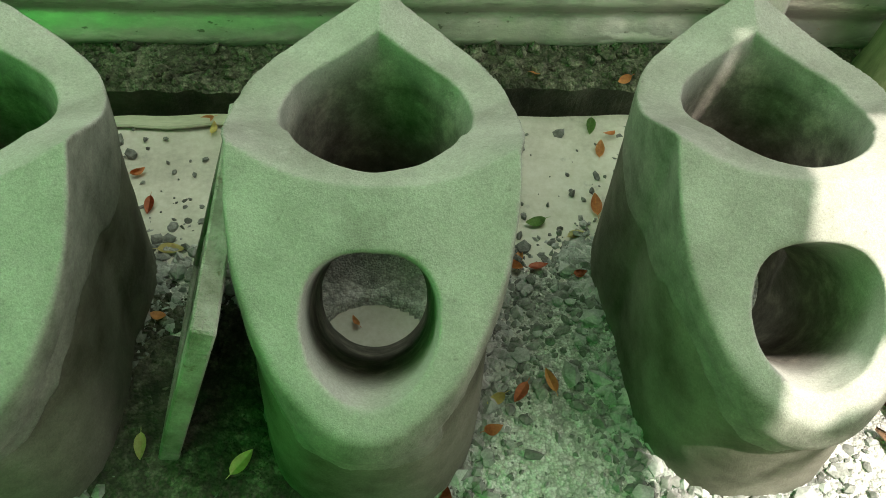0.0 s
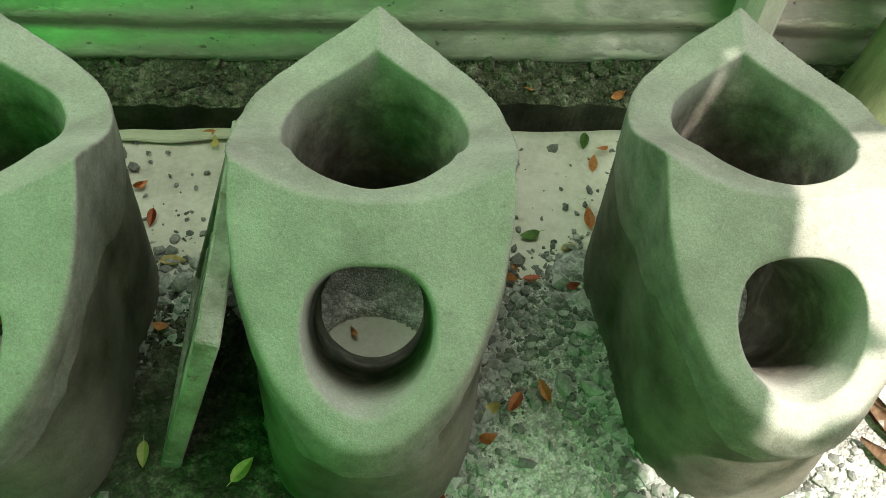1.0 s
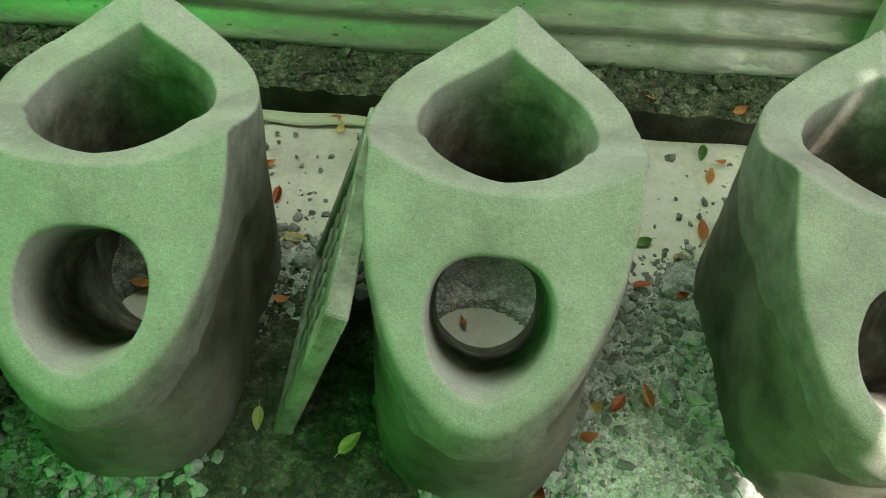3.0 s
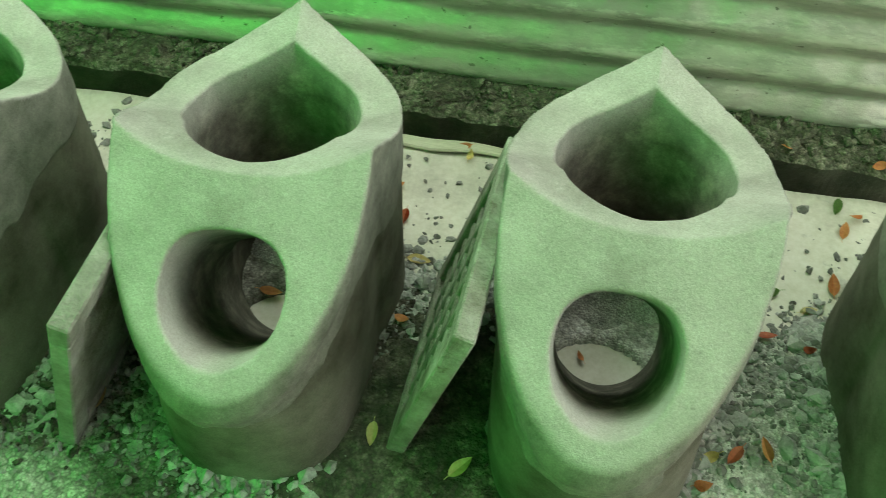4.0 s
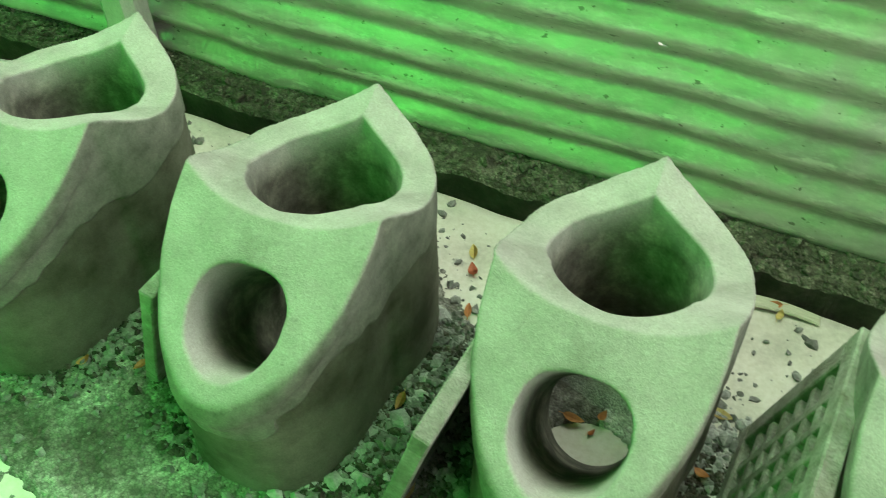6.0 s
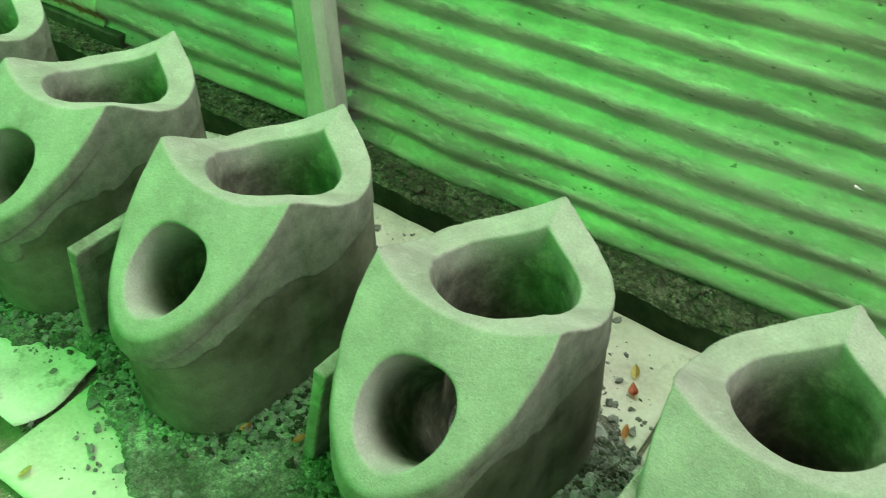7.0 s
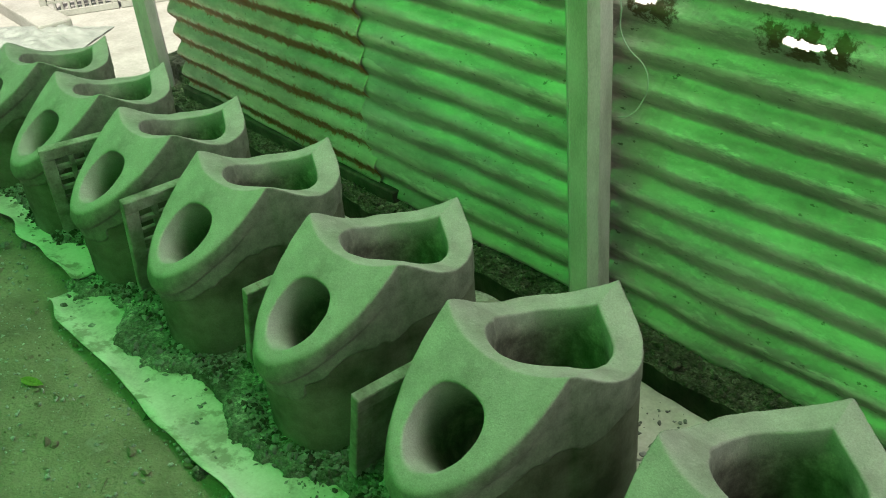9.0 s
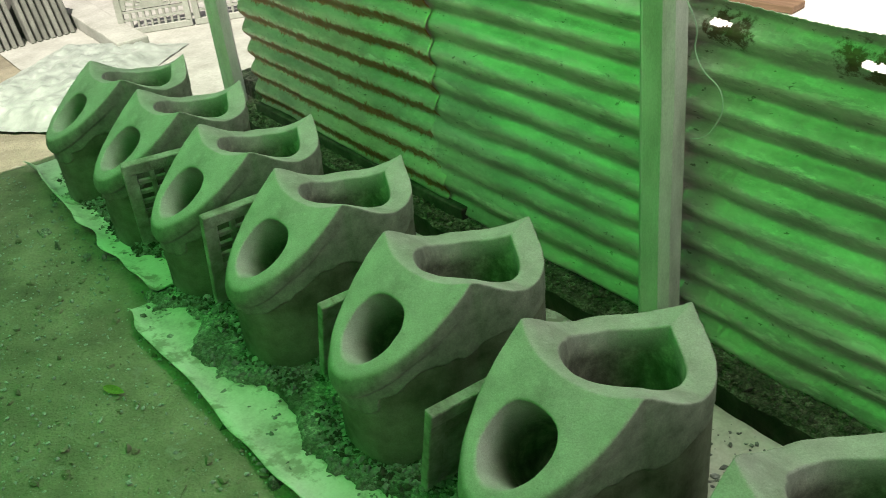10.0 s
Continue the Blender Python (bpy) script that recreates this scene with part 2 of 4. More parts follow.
def leaf_material(name, a, b_, c):
    m, nt, b = material(name)
    oi = nt.nodes.new("ShaderNodeObjectInfo")
    col = ramp(nt, oi.outputs["Random"], [(0.0, a), (0.5, b_), (1.0, c)])
    g = noise_tex(nt, coords(nt), 160.0, 3.0, 0.6)
    col = mix(nt, 0.6, col, ramp(nt, g, [(0.3, (0.3,) * 3), (0.7, (0.65,) * 3)]), "OVERLAY")
    nt.links.new(col, b.inputs["Base Color"])
    b.inputs["Roughness"].default_value = 0.6
    bump(nt, b, [(g, 0.3, 0.001)])
    return m


LEAF_ORANGE = leaf_material("orange_dead_leaf", (0.55, 0.20, 0.06), (0.66, 0.32, 0.11), (0.46, 0.11, 0.05))
LEAF_YELLOW = leaf_material("yellow_dead_leaf", (0.62, 0.50, 0.16), (0.66, 0.58, 0.30), (0.52, 0.40, 0.2))
LEAF_GREEN = leaf_material("green_leaf", (0.10, 0.22, 0.04), (0.16, 0.30, 0.06), (0.07, 0.16, 0.03))
WIRE, wnt, wb = material("pale_wire")
wb.inputs["Base Color"].default_value, wb.inputs["Roughness"].default_value = (0.45, 0.48, 0.44, 1), 0.5
GREEN_BOUNCE, gnt, gb = material("green_translucent_sheet")
gb.inputs["Base Color"].default_value, gb.inputs["Roughness"].default_value = (0.05, 0.32, 0.06, 1), 0.5


# ---- mesh helpers ----
def part(name, bm, mat, parent=None, label="", smooth=False):
    me = bpy.data.meshes.new(name)
    bm.to_mesh(me)
    bm.free()
    return mesh_part(name, me, mat, parent, label, smooth)


def mesh_part(name, me, mat, parent=None, label="", smooth=False):
    me.materials.append(mat)
    if smooth:
        me.polygons.foreach_set("use_smooth", np.ones(len(me.polygons), bool))
    ob = new(name, me)
    ob.parent = parent
    if label:
        tagged(ob, label)
    return ob


def box(bm, lo, hi, bevel=0.0, segments=2):
    lo, hi = Vector(lo), Vector(hi)
    r = bmesh.ops.create_cube(bm, size=1.0, matrix=Matrix.LocRotScale((lo + hi) / 2, None, hi - lo))
    if bevel:
        edges = list({e for v in r["verts"] for e in v.link_edges})
        bmesh.ops.bevel(bm, geom=edges, offset=bevel, segments=segments, affect="EDGES", profile=0.6)
    return r["verts"]


def wobble(bm, size, amount):
    for v in bm.verts:
        v.co += noise.noise_vector(v.co * size) * amount


def grid_mesh(name, xs, ys, height):
    """A sheet over the plan xs by ys whose height comes from a function of two arrays."""
    X, Y = np.meshgrid(xs, ys)
    Z = height(X, Y)
    verts = np.stack([X, Y, Z], -1).reshape(-1, 3)
    n, k = len(xs), len(ys)
    i = (np.arange(k - 1)[:, None] * n + np.arange(n - 1)[None]).reshape(-1)
    me = bpy.data.meshes.new(name)
    me.from_pydata(verts.tolist(), [], np.stack([i, i + 1, i + n + 1, i + n], 1).tolist())
    return me


TABLES = {}


def value_noise(X, Y, cell, seed):
    """Smooth random heights between 0 and 1 over arrays of plan places."""
    if seed not in TABLES:
        TABLES[seed] = np.random.RandomState(seed).rand(256, 256)
    r = TABLES[seed]
    fx, fy = X / cell, Y / cell
    ix, iy = np.floor(fx).astype(int), np.floor(fy).astype(int)
    ux, uy = fx - ix, fy - iy
    ux, uy = ux * ux * (3 - 2 * ux), uy * uy * (3 - 2 * uy)
    a, b = r[ix % 256, iy % 256], r[(ix + 1) % 256, iy % 256]
    c, d = r[ix % 256, (iy + 1) % 256], r[(ix + 1) % 256, (iy + 1) % 256]
    return (a * (1 - ux) + b * ux) * (1 - uy) + (c * (1 - ux) + d * ux) * uy


# ---- ground ----
STOVES = [(0.571, 0.003, -2.1), (0.0, 0.0, -2.5), (-0.552, 0.0, 2.6), (-1.107, -0.020, 1.6), (-1.689, -0.012, -1.1), (-2.252, 0.008, 0.4),
          (-2.832, 0.0, 2.6), (-3.374, -0.011, 2.0), (-3.908, -0.022, 2.6), (-4.446, -0.033, 0.4)]


def near_stove(X, Y):
    """1 under a stove, falling to 0 some way from it."""
    near = np.zeros_like(X)
    for x, y, a in STOVES:
        d = np.hypot((X - x) / 0.19, (Y - y - 0.04) / 0.30)
        near = np.maximum(near, np.clip(1.75 - d, 0, 1))
    return near


xs = np.concatenate([[-400, -60, -15, -8], np.arange(-6, 2.01, 0.02), [4, 15, 60, 400]])
ys = np.concatenate([[-400, -60, -15, -4], np.arange(-1.6, 0.61, 0.02), [1.5, 4, 15, 60, 400]])
earth = grid_mesh("ground", xs, ys, lambda X, Y: -0.012 + 0.010 * (value_noise(X, Y, 0.11, 3) - 0.5) * (np.abs(X) < 6) + 0.004 * (value_noise(X, Y, 0.035, 4) - 0.5) - 0.085 * (Y > 0.54))
tagged(mesh_part("ground", earth, EARTH, smooth=True), "packed brown earth floor with grit and dust", "ground", kind="structure")


def lying_sheet(name, x0, x1, y0, y1, mat, label, seed, lift=0.0, ragged=0.02, curl=0.0):
    """A thin sheet on the ground with a wavering outline and slight creases."""
    def place(X, Y):
        rim = np.clip((y0 + 0.05 - Y) / 0.05, 0, 1)
        return -0.004 + lift + (curl * rim ** 2 * value_noise(X, Y * 0, 0.22, seed + 8)) + 0.010 * value_noise(X, Y, 0.16, seed) + 0.004 * value_noise(X, Y, 0.05, seed + 1)
    me = grid_mesh(name, np.linspace(x0, x1, max(8, int((x1 - x0) / 0.025))), np.linspace(y0, y1, max(8, int((y1 - y0) / 0.025))), place)
    for v in me.vertices:
        e = value_noise(np.array([v.co.x]), np.array([v.co.y]), 0.13, seed + 5)[0] - 0.5
        if min(abs(v.co.y - y0), abs(v.co.y - y1)) < 1e-5:
            v.co.y += e * 2.2 * ragged
        if min(abs(v.co.x - x0), abs(v.co.x - x1)) < 1e-5:
            v.co.x += e * 2.2 * ragged
    ob = mesh_part(name, me, mat, smooth=True)
    m = ob.modifiers.new("thickness", "SOLIDIFY")
    m.thickness, m.offset = 0.003, -1
    return tagged(ob, label, "sheet")


lying_sheet("ground_board", -0.84, 1.1, -0.30, 0.535, BOARD, "pale dusty board laid under the concrete stoves", 11, ragged=0.004)
lying_sheet("ground_board", -1.92, -0.85, -0.58, 0.54, BOARD, "pale dusty board laid under the concrete stoves", 21, ragged=0.004)
lying_sheet("ground_mat", -3.42, -1.93, -0.48, 0.53, MAT, "pale plastic sheet spread under the stoves, dusty", 31, 0.006, curl=0.03)
lying_sheet("ground_mat", -4.95, -3.44, -0.37, 0.52, MAT, "pale plastic sheet with a curled edge under the stoves", 41, 0.006, curl=0.07)

bm = bmesh.new()
box(bm, (-0.82, 0.506, 0.004), (-0.22, 0.537, 0.013), 0.003, 1)
bmesh.ops.subdivide_edges(bm, edges=[e for e in bm.edges if e.calc_length() > 0.4], cuts=24)
wobble(bm, 9.0, 0.010)
tagged(part("lath", bm, LATH), "thin yellowed lath along the board's back edge", "lath")

# ---- ledge along the wall ----
xs = np.arange(-4.98, 1.6, 0.012)
bm = bmesh.new()
# The raised back is added to block yard light under the sheets.
prof = [(0.606, -0.12), (0.600, 0.016), (0.612, 0.032), (0.66, 0.036), (0.70, 0.036), (0.742, 0.038), (0.754, 0.125), (0.84, 0.13), (0.84, -0.12)]
rows = []
for x in xs:
    row = []
    for j, (y, z) in enumerate(prof):
        n = noise.noise(Vector((x * 9, y * 9, z * 9)))
        n2 = noise.noise(Vector((x * 31, y * 31, z * 20)))
        row.append(bm.verts.new((x, y + (0.008 * n + 0.004 * n2) * (j < 4), z + (0.006 * n2 + 0.006 * n) * (z > 0.0))))
    rows.append(row)
for a, b in zip(rows, rows[1:]):
    for j in range(len(prof) - 1):
        # The front side takes the dark colour that imitates gutter shade.
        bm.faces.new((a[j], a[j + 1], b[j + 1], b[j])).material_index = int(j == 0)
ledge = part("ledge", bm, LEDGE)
ledge.data.materials.append(DIRT_SHADE)
tagged(ledge, "low dirty concrete kerb along the foot of the sheet wall", "kerb", kind="structure")

# ---- corrugated wall ----
WALL_Y, PITCH, AMP = 0.715, 0.0998, 0.0145


def corrugated(name, x0, x1, z0, z1, y, mat, label, seed, holes=False):
    """A zinc sheet with level waves, dents and a ragged rim."""
    xs, zs = np.arange(x0, x1 + 0.001, 0.012), np.arange(z0, z1 + 0.001, PITCH / 14)
    if holes:
        xs = np.concatenate([np.arange(x0, -1.34, 0.003), np.arange(-1.34, x1, 0.010)])
        zs = np.concatenate([np.arange(z0, 0.90, PITCH / 16), np.arange(0.90, z1 + 0.001, 0.003)])
    X, Z = np.meshgrid(xs, zs)
    dent = value_noise(X, Z, 0.33, seed) - 0.5
    dent2 = value_noise(X * 0.6, Z, 0.09, seed + 1) - 0.5
    Zw = Z + 0.010 * (value_noise(X, Z, 0.7, seed + 2) - 0.5)
    th = 2 * np.pi * (Zw - 0.074) / PITCH
    Y = y + AMP * 1.05 * (np.sin(th) - 0.10 * np.cos(2 * th) - np.sin(3 * th) / 16) * (0.85 + 0.6 * dent) + 0.020 * dent + 0.009 * dent2 + 0.004 * (value_noise(X, Z * 0.5, 0.045, seed + 6) - 0.5) + 0.006 * np.abs(value_noise(X, Z, 0.19, seed + 3) - 0.5)
    if holes:
        X = X + 0.004 * (value_noise(X, Z, 0.006, 81) - 0.5)
        Z = Z + 0.004 * (value_noise(X, Z, 0.006, 82) - 0.5)
    verts = np.stack([X, Y, Z], -1).reshape(-1, 3)
    n, k = len(xs), len(zs)
    i = (np.arange(k - 1)[:, None] * n + np.arange(n - 1)[None]).reshape(-1)
    faces = np.stack([i, i + 1, i + n + 1, i + n], 1)
    if holes:
        cx, cz = X.reshape(-1)[i] + 0.002, Z.reshape(-1)[i] + 0.002
        r = 0.6 * value_noise(cx, cz, 0.035, 77) + 0.4 * value_noise(cx, cz, 0.012, 78)
        gone = np.zeros(len(i), bool)
        for hx, hz, wx, wz in ((-1.50, 0.952, 0.115, 0.018), (-1.93, 0.965, 0.050, 0.011), (-0.69, 0.43, 0.02, 0.009)):
            gone |= np.hypot((cx - hx) / wx, (cz - hz) / wz) < 0.1 + 1.0 * r
        faces = faces[~gone]
    me = bpy.data.meshes.new(name)
    me.from_pydata(verts.tolist(), [], faces.tolist())
    ob = mesh_part(name, me, mat, smooth=True)
    m = ob.modifiers.new("thickness", "SOLIDIFY")
    m.thickness = 0.0015
    return tagged(ob, label, "sheet wall", kind="structure")


corrugated("wall_zinc_sheet", -2.08, 1.60, 0.028, 1.02, WALL_Y, EATEN, "dented corrugated zinc sheet wall with a rusted hole near its top", 5, True)
corrugated("wall_zinc_sheet", -3.14, -2.045, 0.055, 1.02, WALL_Y - 0.02, ZINC, "corrugated zinc sheet wall in green light", 25)
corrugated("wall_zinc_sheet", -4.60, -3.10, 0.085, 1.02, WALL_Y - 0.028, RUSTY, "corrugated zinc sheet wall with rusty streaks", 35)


def post(x, y, w, h, label):
    bm = bmesh.new()
    box(bm, (-w / 2, -w / 2, 0.0), (w / 2, w / 2, h), 0.022, 1)
    bmesh.ops.subdivide_edges(bm, edges=[e for e in bm.edges if abs(e.verts[0].co.z - e.verts[1].co.z) > 0.5], cuts=30)
    wobble(bm, 6.0, 0.002)
    ob = part("post", bm, POST)
    ob.matrix_world = pose(x, y, 0.02, 0, 0, 8)
    return tagged(ob, label, "post", kind="structure")


post(-2.031, 0.632, 0.098, 2.4, "pale precast concrete post with chamfered edges")
post(-4.80, 0.66, 0.09, 2.4, "grey precast concrete post at the end of the wall")
post(0.78, 0.66, 0.085, 2.4, "pale precast concrete post by the sheet wall")

# Dark strip added for the shaded slot between rusty sheet and kerb.
bm = bmesh.new()
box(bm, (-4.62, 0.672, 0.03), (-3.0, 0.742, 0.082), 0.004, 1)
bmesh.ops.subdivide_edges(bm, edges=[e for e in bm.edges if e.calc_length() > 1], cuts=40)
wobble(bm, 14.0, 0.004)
tagged(part("sill_beam", bm, DIRT_SHADE), "dark strip added for the shaded gap under the rusty sheet", "sill", kind="structure")

# ---- unseen shed added round the view: roof to block sun, green front ----
# Unseen roof pieces; their edges and slit shape the sun's patch and stripe.
for x0, x1, y0, y1 in ((-4.2, 1.252, -3.2, 0.78), (1.282, 1.85, -0.64, 0.78), (1.2525, 1.2815, -0.47, 0.78)):
    bm = bmesh.new()
    box(bm, (x0, y0, 2.55), (x1, y1, 2.58))
    tagged(part("roof", bm, ROOFING), "unseen zinc roof piece added to block the sun", "roof", kind="structure")
# Unseen opaque wall, added to keep sky out and bounce green light.
bm = bmesh.new()
box(bm, (-5.0, -3.25, -0.02), (1.37, -3.22, 2.55))
tagged(part("wall_front", bm, GREEN_BOUNCE), "unseen green wall added to keep sky out and bounce green", "sheet wall", kind="structure")


# ---- concrete stove, solid by a distance field ----
def smooth_max(a, b, k):
    h = np.clip(0.5 + 0.5 * (a - b) / k, 0, 1)
    return b * (1 - h) + a * h + k * h * (1 - h)


def noise3(P, cell, seed):
    r = np.random.RandomState(seed).rand(32, 32, 32).astype(np.float32)
    f = P / cell
    i = np.floor(f).astype(int)
    u = f - i
    u = u * u * (3 - 2 * u)
    out = 0
    for dx in (0, 1):
        for dy in (0, 1):
            for dz in (0, 1):
                w = (u[..., 0] if dx else 1 - u[..., 0]) * (u[..., 1] if dy else 1 - u[..., 1]) * (u[..., 2] if dz else 1 - u[..., 2])
                out = out + w * r[(i[..., 0] + dx) % 32, (i[..., 1] + dy) % 32, (i[..., 2] + dz) % 32]
    return out - 0.5


def eased(points):
    """A smooth profile through a few pairs, as a function of arrays."""
    px, py = zip(*points)
    fine = np.linspace(px[0], px[-1], 600)
    v = np.interp(fine, px, py)
    k = np.exp(-np.linspace(-2, 2, 31) ** 2)
    v = np.convolve(np.pad(v, 15, "edge"), k / k.sum(), "valid")
    slope = np.gradient(v, fine)
    return lambda a: np.interp(a, fine, v), lambda a: np.interp(a, fine, slope)


BACK_W, BACK_D = eased([(-0.10, 0.17), (0.0, 0.181), (0.02, 0.187), (0.06, 0.194), (0.115, 0.197), (0.15, 0.195), (0.19, 0.187), (0.222, 0.175), (0.258, 0.153), (0.29, 0.122),
                        (0.318, 0.082), (0.346, 0.012), (0.40, -0.12)])
WELL_W, WELL_D = eased([(0.05, 0.08), (0.066, 0.108), (0.078, 0.121), (0.10, 0.130), (0.135, 0.135), (0.165, 0.132), (0.20, 0.120), (0.222, 0.103), (0.245, 0.073), (0.266, 0.034),
                        (0.283, 0.0), (0.35, -0.14)])
RIM_H, RIM_D = eased([(-0.15, 0.500), (-0.05, 0.475), (-0.02, 0.4685), (0.0, 0.465), (0.03, 0.459), (0.06, 0.450), (0.09, 0.438), (0.12, 0.425), (0.17, 0.409), (0.25, 0.405), (0.31, 0.408), (0.40, 0.415)])


MOUTH, BORE = (0.0, -0.171, 0.383), (0.0, 0.597, -0.802)


def stove_field(P, seed, extra=False):
    x, y, z = P[..., 0], P[..., 1], P[..., 2]
    ax_ = np.abs(x)
    n1, n2 = noise3(P + 5, 0.11, seed), noise3(P + 9, 0.030, seed + 1)
    # outer plan: blunt front, round back with a beak; slimmer towards the foot
    zc = np.clip(z, 0, 0.5)
    s = 0.93 + 0.14 * zc
    yc = (y - 0.04) / (0.97 + 0.06 * zc) + 0.04
    p = 2.9 - 1.0 * np.clip(z / 0.3, 0, 1)
    front = ((ax_ / (0.181 * s)) ** p + (np.clip(-yc, 0, 1) / 0.293) ** p) ** (1 / p)
    front = (front - 1) * 0.19
    full = np.clip(y / 0.12, 0, 1)
    wb = BACK_W(yc) * (s * (1 - full) + 0.995 * full)
    back = (ax_ - wb) / np.sqrt(1 + BACK_D(yc) ** 2)
    blend = np.clip((yc + 0.02) / 0.04, 0, 1)
    outer = front * (1 - blend) + back * blend
    # thicker last coat over the upper part, with a broken lower edge
    face = (z - 0.5 - 0.69 * y) / 1.215
    coat = np.clip((z - 0.305 - 0.05 * np.clip(y, 0, 1) + 0.5 * np.clip(-y - 0.09, 0, 1) + 0.050 * n1 + 0.020 * n2) / 0.004, 0, 1)
    outer = outer - 0.0028 * coat - 0.003 * n1 - 0.0016 * n2
    # rolled lip below the sloping face
    outer = outer - (0.006 * np.clip((face + 0.052 + 0.012 * n1) / 0.009, 0, 1) + 0.005 * np.exp(-((face + 0.025) / 0.020) ** 2)) * np.clip(-y / 0.12, 0, 1)
    rim = RIM_H(y) + 0.056 * np.clip(1 - ax_ / 0.125, 0, 1) ** 1.15 * np.clip((y - 0.19) / 0.15, 0, 1.1)
    rim = rim + 0.044 * np.clip(ax_ / 0.19, 0, 1.1) ** 2.6 * np.exp(-(np.clip(y + 0.005, 0, 1) / 0.070) ** 1.5)
    top = (z - rim) * 0.85
    face = face - 0.003 * np.cos(np.clip(ax_ / 0.16, 0, 1) * np.pi) * np.clip(-y / 0.1, 0, 1)
    lipk = 0.0035 + 0.008 * np.clip((-y - 0.01) / 0.22, 0, 1)
    d = smooth_max(outer, face - 0.003 * n1 - 0.001 * n2, lipk)
    d = smooth_max(d, top - 0.002 * n1 - 0.001 * n2, 0.002)
    # pot well
    k = 0.84 + 0.16 * np.clip(z / 0.45, 0, 1)
    yi = (y - 0.13) / k + 0.13
    well = np.maximum(ax_ / k - WELL_W(yi), (0.050 - yi) * 2) / np.sqrt(1 + WELL_D(yi) ** 2) * k
    lobe = ((np.clip(ax_ / k, 0, 1) / 0.116) ** 1.85 + (np.abs(yi - 0.09) / 0.101) ** 1.85) ** (1 / 1.85)
    well = np.minimum(well, (lobe - 1) * 0.10 * k)
    deep = np.clip((rim - 0.010 - z) / 0.06, 0, 1)
    deep = deep * deep * (3 - 2 * deep)
    well = well * (1 - deep) + deep * k * (np.hypot(ax_ / k / 0.126, (yi - 0.133) / 0.134) - 1) * 0.126
    # fuel mouth: an oval bore running back and down to the ground
    q = P - np.array(MOUTH)
    along = q @ np.array(BORE)
    side = -q[..., 1] * BORE[2] + q[..., 2] * BORE[1]
    flare = np.exp(-np.clip(along + 0.03, 0, 1) / 0.055)
    down = np.where(side < -0.004, 1 + 0.62 * flare, 1 + 0.05 * flare)
    bend = 2.0 + 0.5 * (side > -0.004)
    bore = ((np.abs(q[..., 0]) / (0.082 * (1 + 0.10 * flare))) ** bend + (np.abs(side + 0.004) / (0.080 * down)) ** bend) ** (1 / bend)
    bore = np.maximum((bore - 1) * 0.075, -(along + 0.15))
    hollow = -smooth_max(-well, -bore, 0.012)
    # mortar slumped against the foot of the back wall
    slump = np.minimum(0.55 * (y - 0.088 - 0.30 * ax_), 0.10) - z
    hollow = smooth_max(hollow, slump * 0.85 + 0.010 * n1 + 0.012 * n2, 0.006) + 0.004 * n1 + 0.0022 * n2
    if extra:
        return face, z - rim, hollow, coat
    return smooth_max(d, -hollow, 0.005)


def surface_net(field, lo, hi, step):
    """A quad mesh of the zero level of a field."""
    ax = [np.arange(a, b, step) for a, b in zip(lo, hi)]
    P = np.stack(np.meshgrid(*ax, indexing="ij"), -1)
    D = field(P)
    S = D < 0
    cnt, acc = np.zeros(np.array(D.shape) - 1), np.zeros((*(np.array(D.shape) - 1), 3))
    nx, ny, nz = D.shape
    corner = [(i, j, k) for i in (0, 1) for j in (0, 1) for k in (0, 1)]
    for a in corner:
        for axis in range(3):
            if a[axis]:
                continue
            b = list(a)
            b[axis] = 1
            sa = tuple(slice(o, n - 1 + o) for o, n in zip(a, D.shape))
            sb = tuple(slice(o, n - 1 + o) for o, n in zip(b, D.shape))
            cross = S[sa] != S[sb]
            t = np.where(cross, D[sa] / np.where(cross, D[sa] - D[sb], 1), 0)
            cnt += cross
            p = np.array(a, float) * np.ones((*cnt.shape, 3))
            p[..., axis] = t
            acc += p * cross[..., None]
    live = cnt > 0
    index = np.full(cnt.shape, -1)
    index[live] = np.arange(live.sum())
    cell = np.argwhere(live)
    verts = np.array(lo) + step * (cell + acc[live] / cnt[live][:, None])
    faces = []
    for axis in range(3):
        u, v = (axis + 1) % 3, (axis + 2) % 3
        sa = [slice(None)] * 3
        sb = [slice(None)] * 3
        sa[axis], sb[axis] = slice(0, -1), slice(1, None)
        cross = S[tuple(sa)] != S[tuple(sb)]
        for out in (False, True):
            e = np.argwhere(cross & (S[tuple(sb)] == out))
            e = e[(e[:, u] > 0) & (e[:, v] > 0) & (e[:, u] < D.shape[u] - 1) & (e[:, v] < D.shape[v] - 1)]
            quad = []
            for du, dv in ((1, 1), (0, 1), (0, 0), (1, 0)):
                c = e.copy()
                c[:, u] -= du
                c[:, v] -= dv
                quad.append(index[c[:, 0], c[:, 1], c[:, 2]])
            q = np.stack(quad, 1)
            faces.append(q[:, ::-1] if out else q)
    faces = np.concatenate(faces)
    return verts, faces[(faces >= 0).all(1)]


